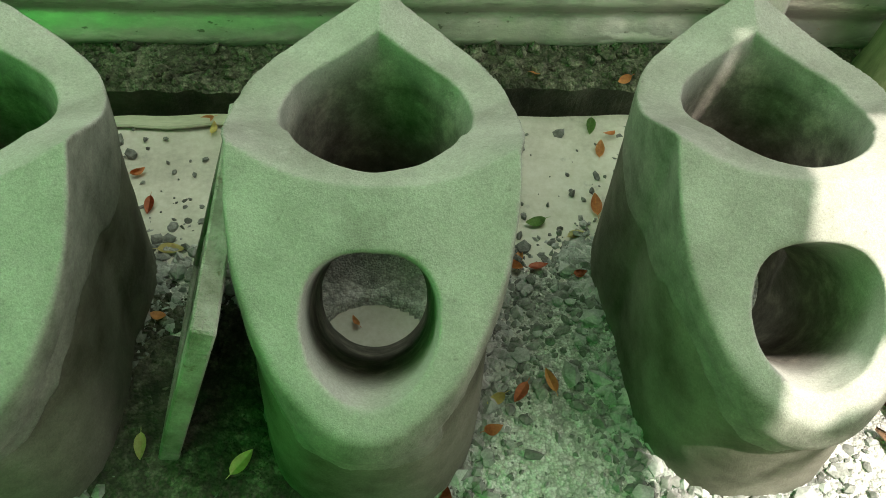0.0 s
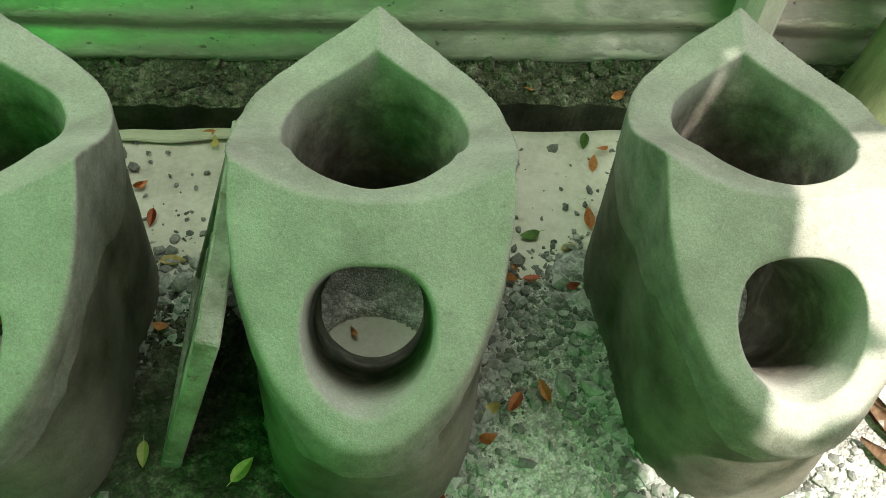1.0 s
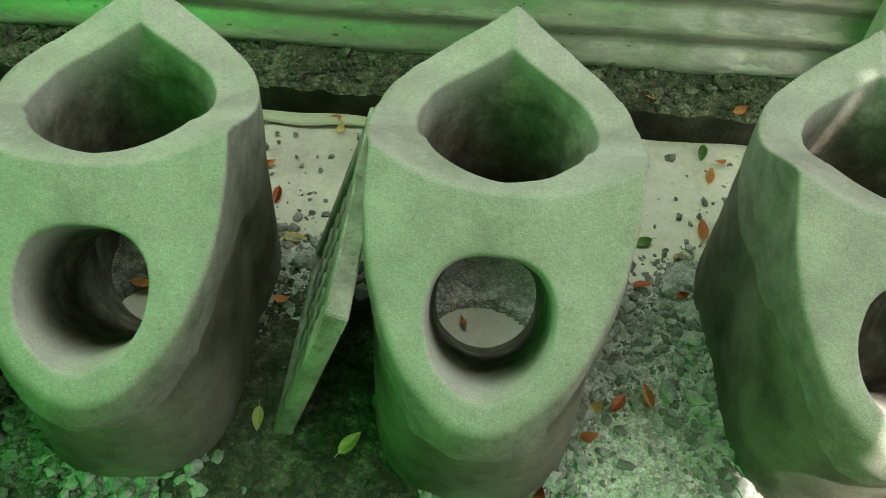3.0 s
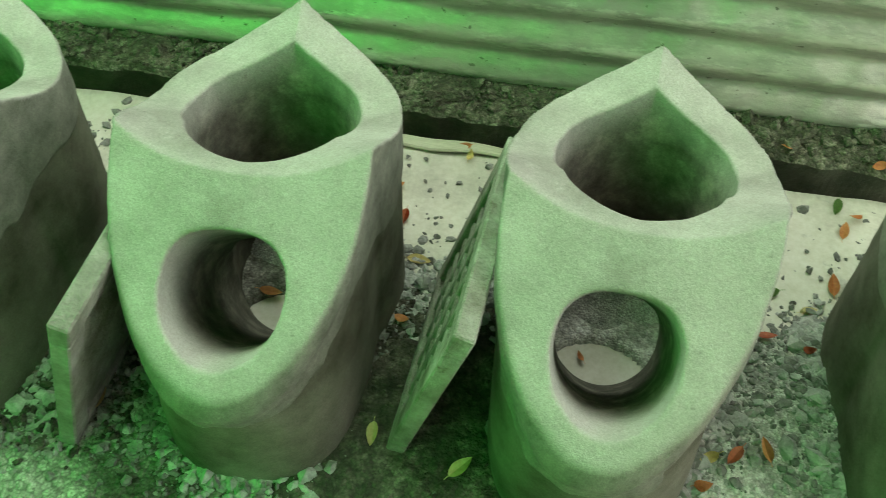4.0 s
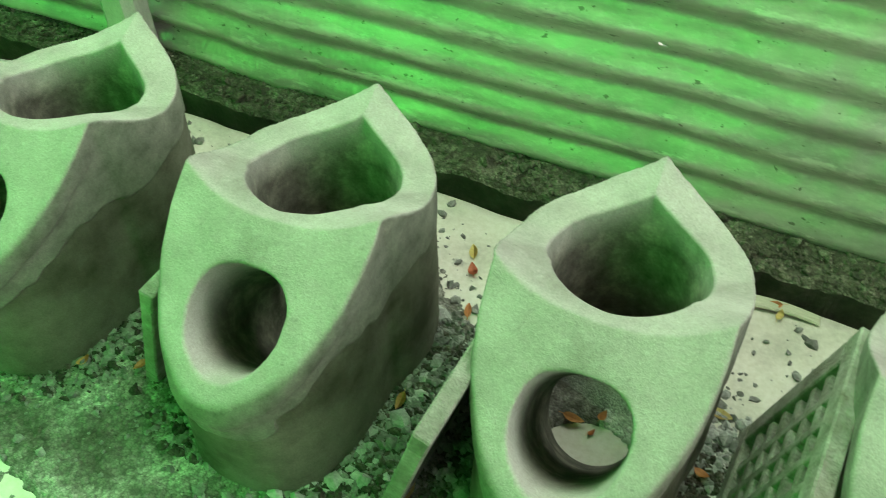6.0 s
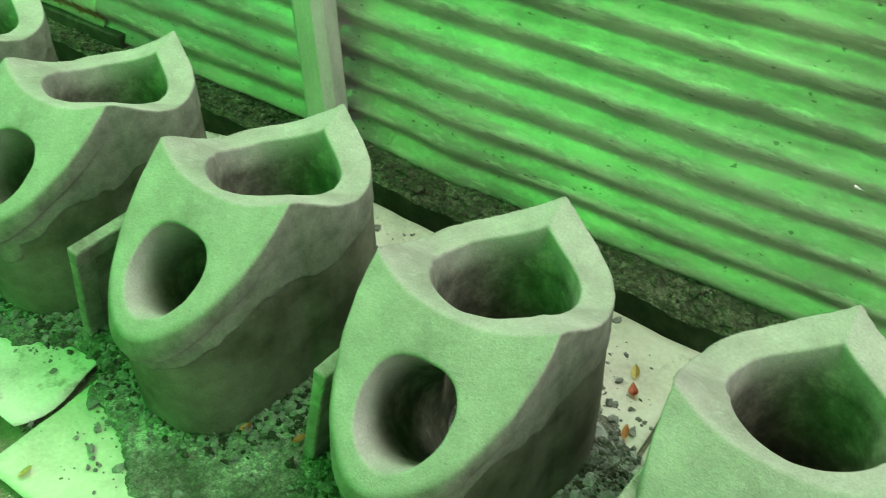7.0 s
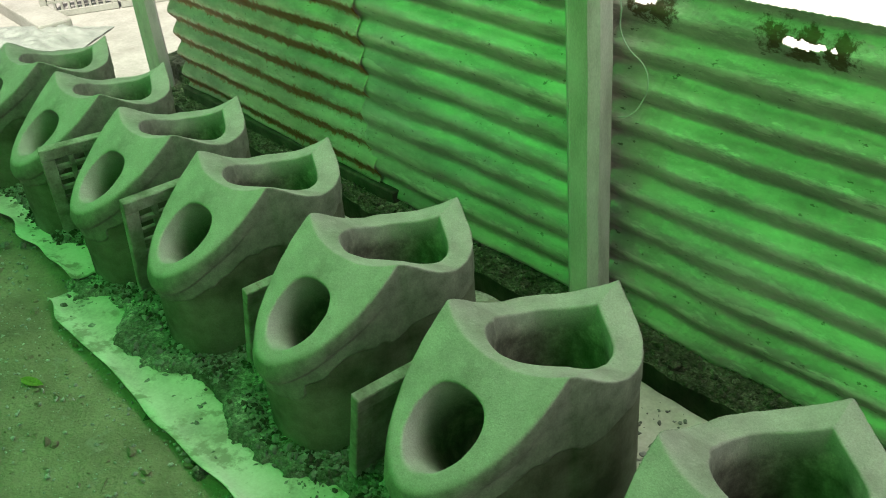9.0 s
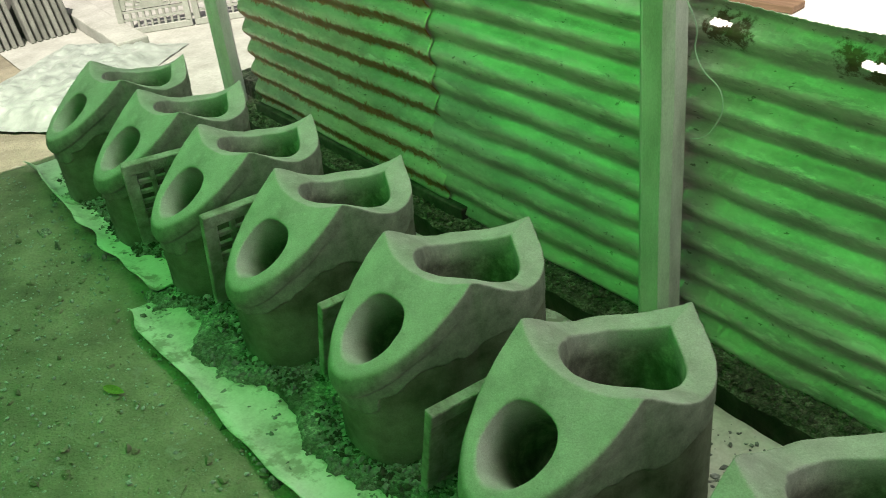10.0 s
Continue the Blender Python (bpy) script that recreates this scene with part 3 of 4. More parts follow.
def stove_parts(seed):
    """The faces of one stove sorted into its parts, with the field's own normals."""
    v, f = surface_net(lambda P: stove_field(P, seed), (-0.225, -0.315, -0.012), (0.226, 0.385, 0.53), 0.0048)
    e = 0.002
    grad = np.stack([stove_field(v + e * k, seed) - stove_field(v - e * k, seed) for k in np.eye(3)], -1)
    length = np.linalg.norm(grad, axis=1, keepdims=True) + 1e-12
    step = np.clip(stove_field(v, seed)[:, None] / (length / (2 * e)), -0.003, 0.003)
    n = grad / length
    v = v - n * step
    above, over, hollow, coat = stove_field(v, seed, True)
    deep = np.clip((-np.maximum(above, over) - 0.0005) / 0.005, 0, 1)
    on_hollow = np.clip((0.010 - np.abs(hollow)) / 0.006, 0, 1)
    # The darkened mortar colour fades in with depth, as shade would.
    raw_shaded = np.where(v[:, 1] < -0.03, np.clip((-above - 0.035) / 0.09, 0, 1), np.clip((-np.maximum(above, over) - 0.002) / 0.06, 0, 1))
    finish = np.stack([deep * (1 - on_hollow), raw_shaded * on_hollow, coat, np.ones(len(v))], 1)
    c, nf = v[f].mean(1), n[f].mean(1)
    x, y, z = c.T
    face = (z - 0.5 - 0.69 * y) / 1.215
    k = 0.84 + 0.16 * np.clip(z / 0.45, 0, 1)
    yi = (y - 0.13) / k + 0.13
    inside_well = (np.abs(x) / k - WELL_W(yi) < 0.012) & (yi > 0.045) | (np.hypot(x / k / 0.125, (yi - 0.09) / 0.11) < 1)
    to_axis = nf[:, 0] * x + nf[:, 1] * (y - 0.11)
    q = c - np.array(MOUTH)
    side = -q[:, 1] * BORE[2] + q[:, 2] * BORE[1]
    in_bore = np.hypot(q[:, 0] / 0.115, side / np.where(side < 0, 0.145, 0.098)) < 1
    bore_in = nf[:, 0] * q[:, 0] + (-nf[:, 1] * BORE[2] + nf[:, 2] * BORE[1]) * side < 0
    kind = np.full(len(f), 0)
    kind[(nf[:, 2] > 0.6) & (face > -0.02) & (y > -0.09)] = 2
    kind[(face > -0.012) & (nf[:, 1] < -0.38) & (y < 0.03)] = 1
    kind[(nf[:, 2] < 0.62) & inside_well & (to_axis < 0) & (z < 0.49)] = 3
    kind[in_bore & bore_in & (face < -0.006) & (z < 0.42) & ((q @ np.array(BORE)) < 0.40) & (kind != 3)] = 4
    kind[(z < 0.13) & (nf[:, 2] > 0.35) & (np.abs(x) < 0.15) & (y > 0.03) & (y < 0.27)] = 5
    meshes = []
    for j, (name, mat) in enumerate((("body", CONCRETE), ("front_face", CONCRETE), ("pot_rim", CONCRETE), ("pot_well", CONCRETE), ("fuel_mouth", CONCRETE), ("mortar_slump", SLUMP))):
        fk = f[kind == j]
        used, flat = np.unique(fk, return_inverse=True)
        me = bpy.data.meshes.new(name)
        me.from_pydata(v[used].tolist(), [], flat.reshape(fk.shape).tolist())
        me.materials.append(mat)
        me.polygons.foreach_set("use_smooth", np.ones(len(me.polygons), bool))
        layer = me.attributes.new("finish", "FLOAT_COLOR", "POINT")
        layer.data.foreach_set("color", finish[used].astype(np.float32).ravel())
        me.normals_split_custom_set_from_vertices(n[used].tolist())
        meshes.append(me)
    return meshes


variants = [stove_parts(100), stove_parts(200)]
for i, (x, y, a) in enumerate(STOVES):
    root = new("concrete_stove")
    root.matrix_world = pose(x, y, 0.0, 0, 0, a)
    for me in variants[i % 2]:
        new(me.name.split(".")[0], me).parent = root
    tagged(root, "unglazed grey concrete cooking stove with three-cornered pot rim", "stove", "row of concrete stoves")


# ---- cement panels leaning on the stoves ----
def vent_panel(open_work, L, H):
    """A square cement panel; open work has a sunk lattice in a frame."""
    T = 0.030
    root = new("vent_panel")
    fr = 0.045
    bm = bmesh.new()
    box(bm, (0, 0, 0), (T, L, fr), 0.003, 1)
    box(bm, (0, 0, H - fr), (T, L, H), 0.003, 1)
    box(bm, (0.0004, 0, fr + 0.0004), (T - 0.0004, fr, H - fr - 0.0004), 0.003, 1)
    box(bm, (0.0004, L - fr, fr + 0.0004), (T - 0.0004, L, H - fr - 0.0004), 0.003, 1)
    wobble(bm, 25.0, 0.0015)
    part("frame", bm, SLAB, root)
    if open_work:
        for k in range(1, 5):
            bm = bmesh.new()
            y = fr + (L - 2 * fr) * k / 5
            box(bm, (0.006, y - 0.009, fr), (T - 0.006, y + 0.009, H - fr), 0.002, 1)
            wobble(bm, 25.0, 0.0015)
            part("lattice_bar", bm, SLAB, root)
        for k in range(1, 7):
            bm = bmesh.new()
            z = fr + (H - 2 * fr) * k / 7
            box(bm, (0.007, fr, z - 0.008), (T - 0.007, L - fr, z + 0.008), 0.002, 1)
            wobble(bm, 25.0, 0.0015)
            part("lattice_bar", bm, SLAB, root)
    else:
        bm = bmesh.new()
        box(bm, (0.002, fr, fr), (T - 0.007, L - fr, H - fr))
        bmesh.ops.subdivide_edges(bm, edges=bm.edges[:], cuts=6, use_grid_fill=True)
        wobble(bm, 40.0, 0.003)
        part("backing", bm, SLAB, root)
    return root


lattice, solid, large = vent_panel(True, 0.38, 0.405), vent_panel(False, 0.30, 0.335), vent_panel(False, 0.38, 0.405)
facing = vent_panel(True, 0.36, 0.405)
LEAN = [(1, -0.330, -0.190, 16, True), (2, -0.300, -0.275, 16, None), (3, -0.295, -0.185, 15, False), (4, -0.355, -0.230, 15, False), (5, -0.365, -0.178, 17, False),
        (6, -0.372, -0.237, 13, "facing"), (7, -0.418, -0.255, 13, "facing")]
used = set()
for k, dx, y, tilt, opened in LEAN:
    src = facing if opened == "facing" else lattice if opened else large if opened is None else solid
    m = pose(STOVES[k][0] + dx, y, 0.006, 0, tilt, -13 if k == 7 else -3)
    if src.name in used:
        ob = copy_thing(src, m)
    else:
        ob = src
        ob.matrix_world = m
        used.add(src.name)
    tagged(ob, "cement lattice vent panel leaning on a stove" if opened else "solid rough cement panel leaning on a stove", "vent panel", "panels leaning on the stoves")


# ---- cement dust and broken mortar between the stoves ----
def dust_height(X, Y):
    near = near_stove(X, Y)
    n = value_noise(X, Y, 0.13, 61) * 0.5 + value_noise(X, Y, 0.045, 62) * 0.3 + value_noise(X, Y, 0.015, 65) * 0.2
    under = np.zeros_like(X)
    for x, y, a in STOVES:
        under = np.maximum(under, np.clip((1.0 - np.hypot((X - x) / 0.11, (Y - y - 0.01) / 0.10)) / 0.2, 0, 1))
    front = np.where(X < -3.4, -0.25, np.where(X < -1.9, -0.35, -0.44)) + 0.16 * (value_noise(X, Y, 0.2, 66) - 0.5)
    band = np.clip((0.27 - Y) / 0.16, 0, 1) * np.clip((Y - front) / 0.12, 0, 1)
    heap = np.clip(band * 1.15 + 0.35 * near + 0.9 * (n - 0.5) - 0.62 + 0.42 * np.clip((-0.7 - X) / 0.3, 0, 1), 0, 1) * (1 - under)
    u = np.clip(heap / 0.07, 0, 1)
    return -0.032 + (0.024 + 0.014 * (X < -1.9)) * u * u * (3 - 2 * u) + 0.07 * np.clip(heap, 0, 0.30) + 0.006 * value_noise(X, Y, 0.022, 63) + 0.004 * value_noise(X, Y, 0.010, 64)


soil = grid_mesh("gritty_soil", np.arange(-4.8, -0.5515, 0.008), np.arange(-0.52, 0.36, 0.008), dust_height)
tagged(mesh_part("gritty_soil", soil, GRAVEL, smooth=True), "dark gritty soil and gravel heaped between the stoves", "soil", kind="stuff")
dust = grid_mesh("cement_dust", np.arange(-0.552, 1.1, 0.008), np.arange(-0.52, 0.36, 0.008), dust_height)
tagged(mesh_part("cement_dust", dust, DUST, smooth=True), "grey cement dust and grit heaped between the stoves", "dust", kind="stuff")

rng = np.random.RandomState(5)
ICO = bmesh.new()
bmesh.ops.create_icosphere(ICO, subdivisions=1, radius=1.0)
ico_v = np.array([v.co[:] for v in ICO.verts])
ico_f = np.array([[v.index for v in f.verts] for f in ICO.faces])
ICO.free()


def chunk(r, size):
    """The corners of one broken lump."""
    v = ico_v * (0.55 + 0.75 * r.rand(len(ico_v), 1)) * size * (0.6 + 0.7 * r.rand(1, 3))
    a = r.rand() * 6.283
    c, s = np.cos(a), np.sin(a)
    v = v @ np.array([[c, -s, 0], [s, c, 0], [0, 0, 1]])
    v[:, 2] *= 0.85
    return v


def spots(count, xr, yr):
    """Places heaped beside the stoves, none under them."""
    out = np.zeros((0, 2))
    while len(out) < count:
        X, Y = rng.uniform(*xr, 20000), rng.uniform(*yr, 20000)
        side = np.where((Y > -0.30) & (Y < 0.22), 1.0, 0.22)
        patch = value_noise(X, Y, 0.10, 61)
        chance = side * (0.04 + near_stove(X, Y) ** 1.5) * (0.15 + 1.2 * np.clip(patch - 0.25, 0, 1))
        chance = chance * np.where(X > 0.72, 0.2, 1.0) * np.where(np.hypot((X + 0.25) / 0.20, (Y + 0.22) / 0.34) < 0.85, 0.10, 1.0)
        inside = np.zeros(len(X), bool)
        for a, b, _ in STOVES:
            inside |= np.hypot((X - a) / 0.168, (Y - b - 0.03) / 0.29) < 1
        keep = ~inside & (rng.rand(len(X)) < chance)
        out = np.concatenate([out, np.stack([X[keep], Y[keep]], 1)])
    return out[:count]


# Colours real clods between stoves and the painted shade by the panel.
SOIL_SHADE = crumbly("loose_dark_soil", (0.03, 0.028, 0.02), (0.07, 0.064, 0.048), (0.16, 0.15, 0.115), 16.0, 85.0)


def strewn(name, count, sizes, mat, label, xr, yr, bare=False):
    P = spots(count, xr, yr)
    if bare:
        near = near_stove(P[:, 0], P[:, 1]) + 0.5 * (value_noise(P[:, 0], P[:, 1], 0.06, 93) - 0.5)
        P = P[(np.hypot((P[:, 0] + 0.25) / 0.20, (P[:, 1] + 0.22) / 0.34) > 0.85) & ((near > 0.52) | (rng.rand(count) < 0.22))]
        count = len(P)
    size = sizes[0] + (sizes[1] - sizes[0]) * rng.rand(count) ** 3
    H = np.maximum(0.004, dust_height(P[:, 0], P[:, 1]))
    V = [chunk(rng, q) + (x, y, h + q * 0.2) for (x, y), q, h in zip(P, size, H)]
    me = bpy.data.meshes.new(name)
    me.from_pydata(np.concatenate(V).tolist(), [], np.concatenate([ico_f + n * len(ico_v) for n in range(count)]).tolist())
    return tagged(mesh_part(name, me, mat), label, "rubble", kind="stuff")


WHOLE = ((-4.75, 1.05), (-0.46, 0.52))
strewn("mortar_grit", 15000, (0.0018, 0.0065), SOILED, "fine broken mortar grit round the stoves", *WHOLE)
strewn("mortar_rubble", 9500, (0.005, 0.015), SOILED, "loose broken mortar crumbs round the stoves", *WHOLE)
strewn("soil_clods", 14000, (0.002, 0.012), SOIL_SHADE, "dark loose soil clods between the stoves", (-4.75, -0.75), (-0.33, 0.16))
# Dark crumbs here deepen the shade beside the panel by colour.
strewn("soil_clods", 3500, (0.002, 0.011), SOIL_SHADE, "dark soil crumbs put in for shade beside the leaning panel", (-0.40, -0.10), (-0.40, 0.10))
strewn("gravel_crumbs", 9000, (0.002, 0.010), SOILED, "grey gravel crumbs trodden into the soil", (-3.4, -0.60), (-0.50, 0.10))
strewn("plaster_chips", 160, (0.002, 0.008), MAT, "small white plaster chips in the dust", (-3.4, 1.0), (-0.40, 0.35))
strewn("mortar_chips", 5200, (0.004, 0.013), RUBBLE, "grey broken mortar chips heaped beside the stoves", (-0.62, 0.82), (-0.46, 0.27), True)
strewn("mortar_chips", 700, (0.008, 0.021), RUBBLE, "larger broken mortar pieces beside the stoves", (-1.0, 0.80), (-0.44, 0.26), True)


# Dark oval laid on the ground where the leaning panel's shade falls.
def shade_patch(X, Y):
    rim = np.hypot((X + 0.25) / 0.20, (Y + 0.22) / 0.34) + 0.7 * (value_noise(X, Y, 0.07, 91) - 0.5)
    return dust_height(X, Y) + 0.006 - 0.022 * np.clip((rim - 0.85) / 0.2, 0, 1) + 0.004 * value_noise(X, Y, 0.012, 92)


patch = grid_mesh("loose_soil", np.arange(-0.50, -0.04, 0.006), np.arange(-0.58, 0.14, 0.006), shade_patch)
tagged(mesh_part("loose_soil", patch, SOIL_SHADE, smooth=True), "dark soil patch put in for the leaning panel's shade", "soil", kind="stuff")
lump_meshes = []
for k in range(6):
    me = bpy.data.meshes.new("mortar_lump")
    me.from_pydata(chunk(rng, 0.016).tolist(), [], ico_f.tolist())
    me.materials.append(RUBBLE)
    lump_meshes.append(me)
for k, (x, y) in enumerate(spots(90, (-3.4, 0.95), (-0.38, 0.28))):
    ob = new("mortar_lump", lump_meshes[k % 6])
    h = max(0.006, float(dust_height(np.array([x]), np.array([y]))[0]) + 0.004)
    ob.matrix_world = pose(x, y, h, 0, 0, rng.uniform(0, 360)) @ Matrix.Scale(rng.uniform(0.5, 1.2), 4)
    tagged(ob, "lump of broken grey mortar lying in dust", "rubble", "mortar lumps round the stoves")

# broken twigs on the earth floor
TWIG_BARK = mottled("dead_twig", (0.06, 0.045, 0.03), (0.10, 0.08, 0.055), (0.16, 0.13, 0.09), 40.0, 200.0, 0.9)
twig_rng = random.Random(4)
for k in range(16):
    n, length = 5, twig_rng.uniform(0.03, 0.10)
    bm = bmesh.new()
    last, bend = None, twig_rng.uniform(-0.25, 0.25)
    for i in range(n):
        t = i / (n - 1)
        r = 0.0018 * (1 - 0.6 * t)
        ring = [bm.verts.new((length * (t - 0.5), bend * length * t * t + r * math.cos(a), 0.002 + r * math.sin(a))) for a in (0, 1.57, 3.14, 4.71)]
        if last:
            for j in range(4):
                bm.faces.new((last[j], last[(j + 1) % 4], ring[(j + 1) % 4], ring[j]))
        last = ring
    ob = part("twig", bm, TWIG_BARK)
    ob.matrix_world = pose(twig_rng.uniform(-4.2, -1.2), twig_rng.uniform(-1.15, -0.62), -0.010, 0, 0, twig_rng.uniform(0, 360))
    tagged(ob, "thin dead twig lying on the earth floor", "twig", "twigs on the floor")

# stones and crumbs on the ledge and the earth floor
def loose(name, count, sizes, mat, label, xr, yr, z, seed):
    r = np.random.RandomState(seed)
    V = [chunk(r, sizes[0] + (sizes[1] - sizes[0]) * r.rand() ** 4) + (r.uniform(*xr), r.uniform(*yr), z) for _ in range(count)]
    me = bpy.data.meshes.new(name)
    me.from_pydata(np.concatenate(V).tolist(), [], np.concatenate([ico_f + i * len(ico_v) for i in range(count)]).tolist())
    return tagged(mesh_part(name, me, mat), label, "rubble", kind="stuff")


loose("ledge_crumbs", 5000, (0.0015, 0.012), LEDGE, "mortar crumbs and dirt on the kerb", (-4.8, 1.0), (0.608, 0.72), 0.036, 8)
loose("ledge_pebbles", 1100, (0.003, 0.020), LEDGE, "loose mortar pebbles on the kerb", (-4.8, 1.0), (0.615, 0.73), 0.038, 18)
loose("floor_grit", 7000, (0.001, 0.008), RUBBLE, "small grit strewn on the earth floor", (-5.0, -0.8), (-1.4, -0.42), -0.008, 9)
loose("floor_clods", 900, (0.004, 0.017), EARTH, "small clods of earth on the floor", (-5.0, -0.8), (-1.4, -0.45), -0.009, 29)
loose("channel_dirt", 500, (0.003, 0.014), DIRT_SHADE, "dark clods of dirt at the foot of the kerb", (-4.8, 1.0), (0.535, 0.60), -0.088, 10)


# ---- fallen leaves ----
def leaf_mesh(length, width, curl, fold):
    bm = bmesh.new()
    n, rows = 9, []
    for i in range(n):
        t = i / (n - 1)
        w = width * math.sin(math.pi * t ** 0.85) ** 0.8 * (1 - 0.15 * t) + 0.0003
        y, z = (t - 0.5) * length, curl * (2 * t - 1) ** 2 * length
        rows.append([bm.verts.new((s * w / 2, y, z + abs(s) * fold * w)) for s in (-1, -0.5, 0, 0.5, 1)])
    for a, b in zip(rows, rows[1:]):
        for j in range(4):
            bm.faces.new((a[j], a[j + 1], b[j + 1], b[j]))
    stem = rows[0][2].co.copy()
    a = [bm.verts.new(stem + Vector((dx, -dy, 0.0006))) for dx, dy in ((-0.0006, 0), (0.0006, 0), (0.0004, 0.008), (-0.0004, 0.008))]
    bm.faces.new(a)
    bmesh.ops.solidify(bm, geom=bm.faces[:], thickness=0.0006)
    me = bpy.data.meshes.new("fallen_leaf")
    bm.to_mesh(me)
    bm.free()
    return me


def leaves(places, mat, label, shapes):
    meshes = []
    for shape in shapes:
        me = leaf_mesh(*shape)
        me.materials.append(mat)
        meshes.append(me)
    for x, y in places:
        ob = new("fallen_leaf", meshes[rng.randint(len(meshes))])
        h = max(0.010, float(dust_height(np.array([x]), np.array([y]))[0]) + 0.013)
        ob.matrix_world = pose(x, y, h if y > -0.6 else -0.003, rng.uniform(-14, 14), rng.uniform(-14, 14), rng.uniform(0, 360)) @ Matrix.Scale(rng.uniform(0.8, 1.2), 4)
        tagged(ob, label, "leaf", "fallen leaves")


SHAPES = [(0.040, 0.019, 0.10, 0.15), (0.034, 0.020, 0.16, 0.05), (0.045, 0.021, 0.06, 0.25)]
leaves([(-0.35, 0.06), (-0.4, 0.31), (-0.43, 0.39), (-0.32, 0.52), (0.29, 0.15), (0.26, 0.18), (0.25, 0.15), (0.42, 0.3), (0.36, 0.13), (0.23, -0.1), (0.28, -0.08), (0.18, -0.16),
        (0.45, 0.44), (0.1, -0.27), (-0.93, 0.35), (-0.89, 0.24), (-0.91, -0.03), (-1.53, -0.21), (-1.42, -0.17), (0.74, 0.12), (-0.6, 0.08), (-0.55, 0.1), (0.79, 0.17)],
       LEAF_ORANGE, "dry orange-brown fallen leaf", SHAPES)
leaves([(-0.35, 0.21), (-0.3, 0.5), (0.37, 0.23), (0.19, -0.11), (-0.35, -0.17), (-0.2, -0.2), (-1.83, -0.54), (-0.81, -0.19), (-0.95, 0.40)], LEAF_YELLOW, "dull yellow fallen leaf", SHAPES)
leaves([(0.3, 0.26), (0.12, -0.28), (0.44, 0.50)], LEAF_GREEN, "small green fallen leaf", SHAPES)
leaves([(-0.03, 0.055), (-0.56, 0.07), (0.53, 0.10), (0.50, 0.15)], LEAF_ORANGE, "small brown leaf on the floor inside a stove", [(0.020, 0.010, 0.10, 0.15), (0.024, 0.012, 0.16, 0.05)])
LEAF_LIME = leaf_material("yellow_green_leaf", (0.26, 0.38, 0.07), (0.30, 0.42, 0.08), (0.22, 0.33, 0.06))
leaves([(-3.03, -0.66)], LEAF_LIME, "long green leaf on the earth floor", [(0.085, 0.030, 0.05, 0.12)])
ledge_leaf = leaf_mesh(*SHAPES[1])
ledge_leaf.materials.append(LEAF_ORANGE)
for x, y in ((0.34, 0.62), (0.52, 0.60), (0.47, 0.47), (0.87, 0.60), (0.93, 0.63), (0.98, 0.58)):
    ob = new("fallen_leaf", ledge_leaf)
    ob.matrix_world = pose(x, y, 0.042 if y > 0.55 else 0.02, rng.uniform(-25, 25), rng.uniform(-25, 25), rng.uniform(0, 360))
    tagged(ob, "dry orange-brown fallen leaf", "leaf", "fallen leaves")


# ---- wire hanging by the post ----
def tube(name, points, radius, mat, label, category):
    cu = bpy.data.curves.new(name, "CURVE")
    cu.dimensions, cu.bevel_depth, cu.bevel_resolution = "3D", radius, 2
    sp = cu.splines.new("BEZIER")
    sp.bezier_points.add(len(points) - 1)
    for b, p in zip(sp.bezier_points, points):
        b.co, b.handle_left_type, b.handle_right_type = p, "AUTO", "AUTO"
    cu.materials.append(mat)
    return tagged(new(name, cu), label, category)


tube("wire", [(-1.96, 0.60, 1.08), (-1.925, 0.62, 0.99), (-1.939, 0.64, 0.912), (-1.92, 0.65, 0.867), (-1.885, 0.66, 0.833), (-1.87, 0.66, 0.794), (-1.887, 0.66, 0.738), (-1.916, 0.65, 0.699), (-1.945, 0.64, 0.689)],
     0.0016, WIRE, "thin pale wire looped beside the post", "wire")
tube("wire", [(-2.071, 0.5925, 1.10), (-2.070, 0.592, 0.7), (-2.0705, 0.592, 0.3), (-2.070, 0.592, 0.05)], 0.0014, WIRE, "thin pale wire running down the post", "wire")

# ---- trunk and dry litter at the sunny end ----
BARK = mottled("green_bark", (0.10, 0.13, 0.06), (0.17, 0.21, 0.10), (0.25, 0.28, 0.16), 8.0, 120.0, 0.9, (0.5, 0.002), (3, 3, 0.7))
bm = bmesh.new()
for i in range(24):
    z, r = i * 0.11, 0.075 - 0.0006 * i + (0.03 * math.exp(-i * 0.8))
    ring = [bm.verts.new((r * math.cos(a) + 0.004 * i, r * math.sin(a), z)) for a in (2 * math.pi * k / 20 for k in range(20))]
    if i:
        for k in range(20):
            bm.faces.new((last[k], last[(k + 1) % 20], ring[(k + 1) % 20], ring[k]))
    last = ring
wobble(bm, 9.0, 0.006)
trunk = part("tree", bm, BARK, smooth=True)
trunk.matrix_world = pose(1.10, 0.60, -0.01)
tagged(trunk, "slender green-barked tree trunk beside the wall", "tree")

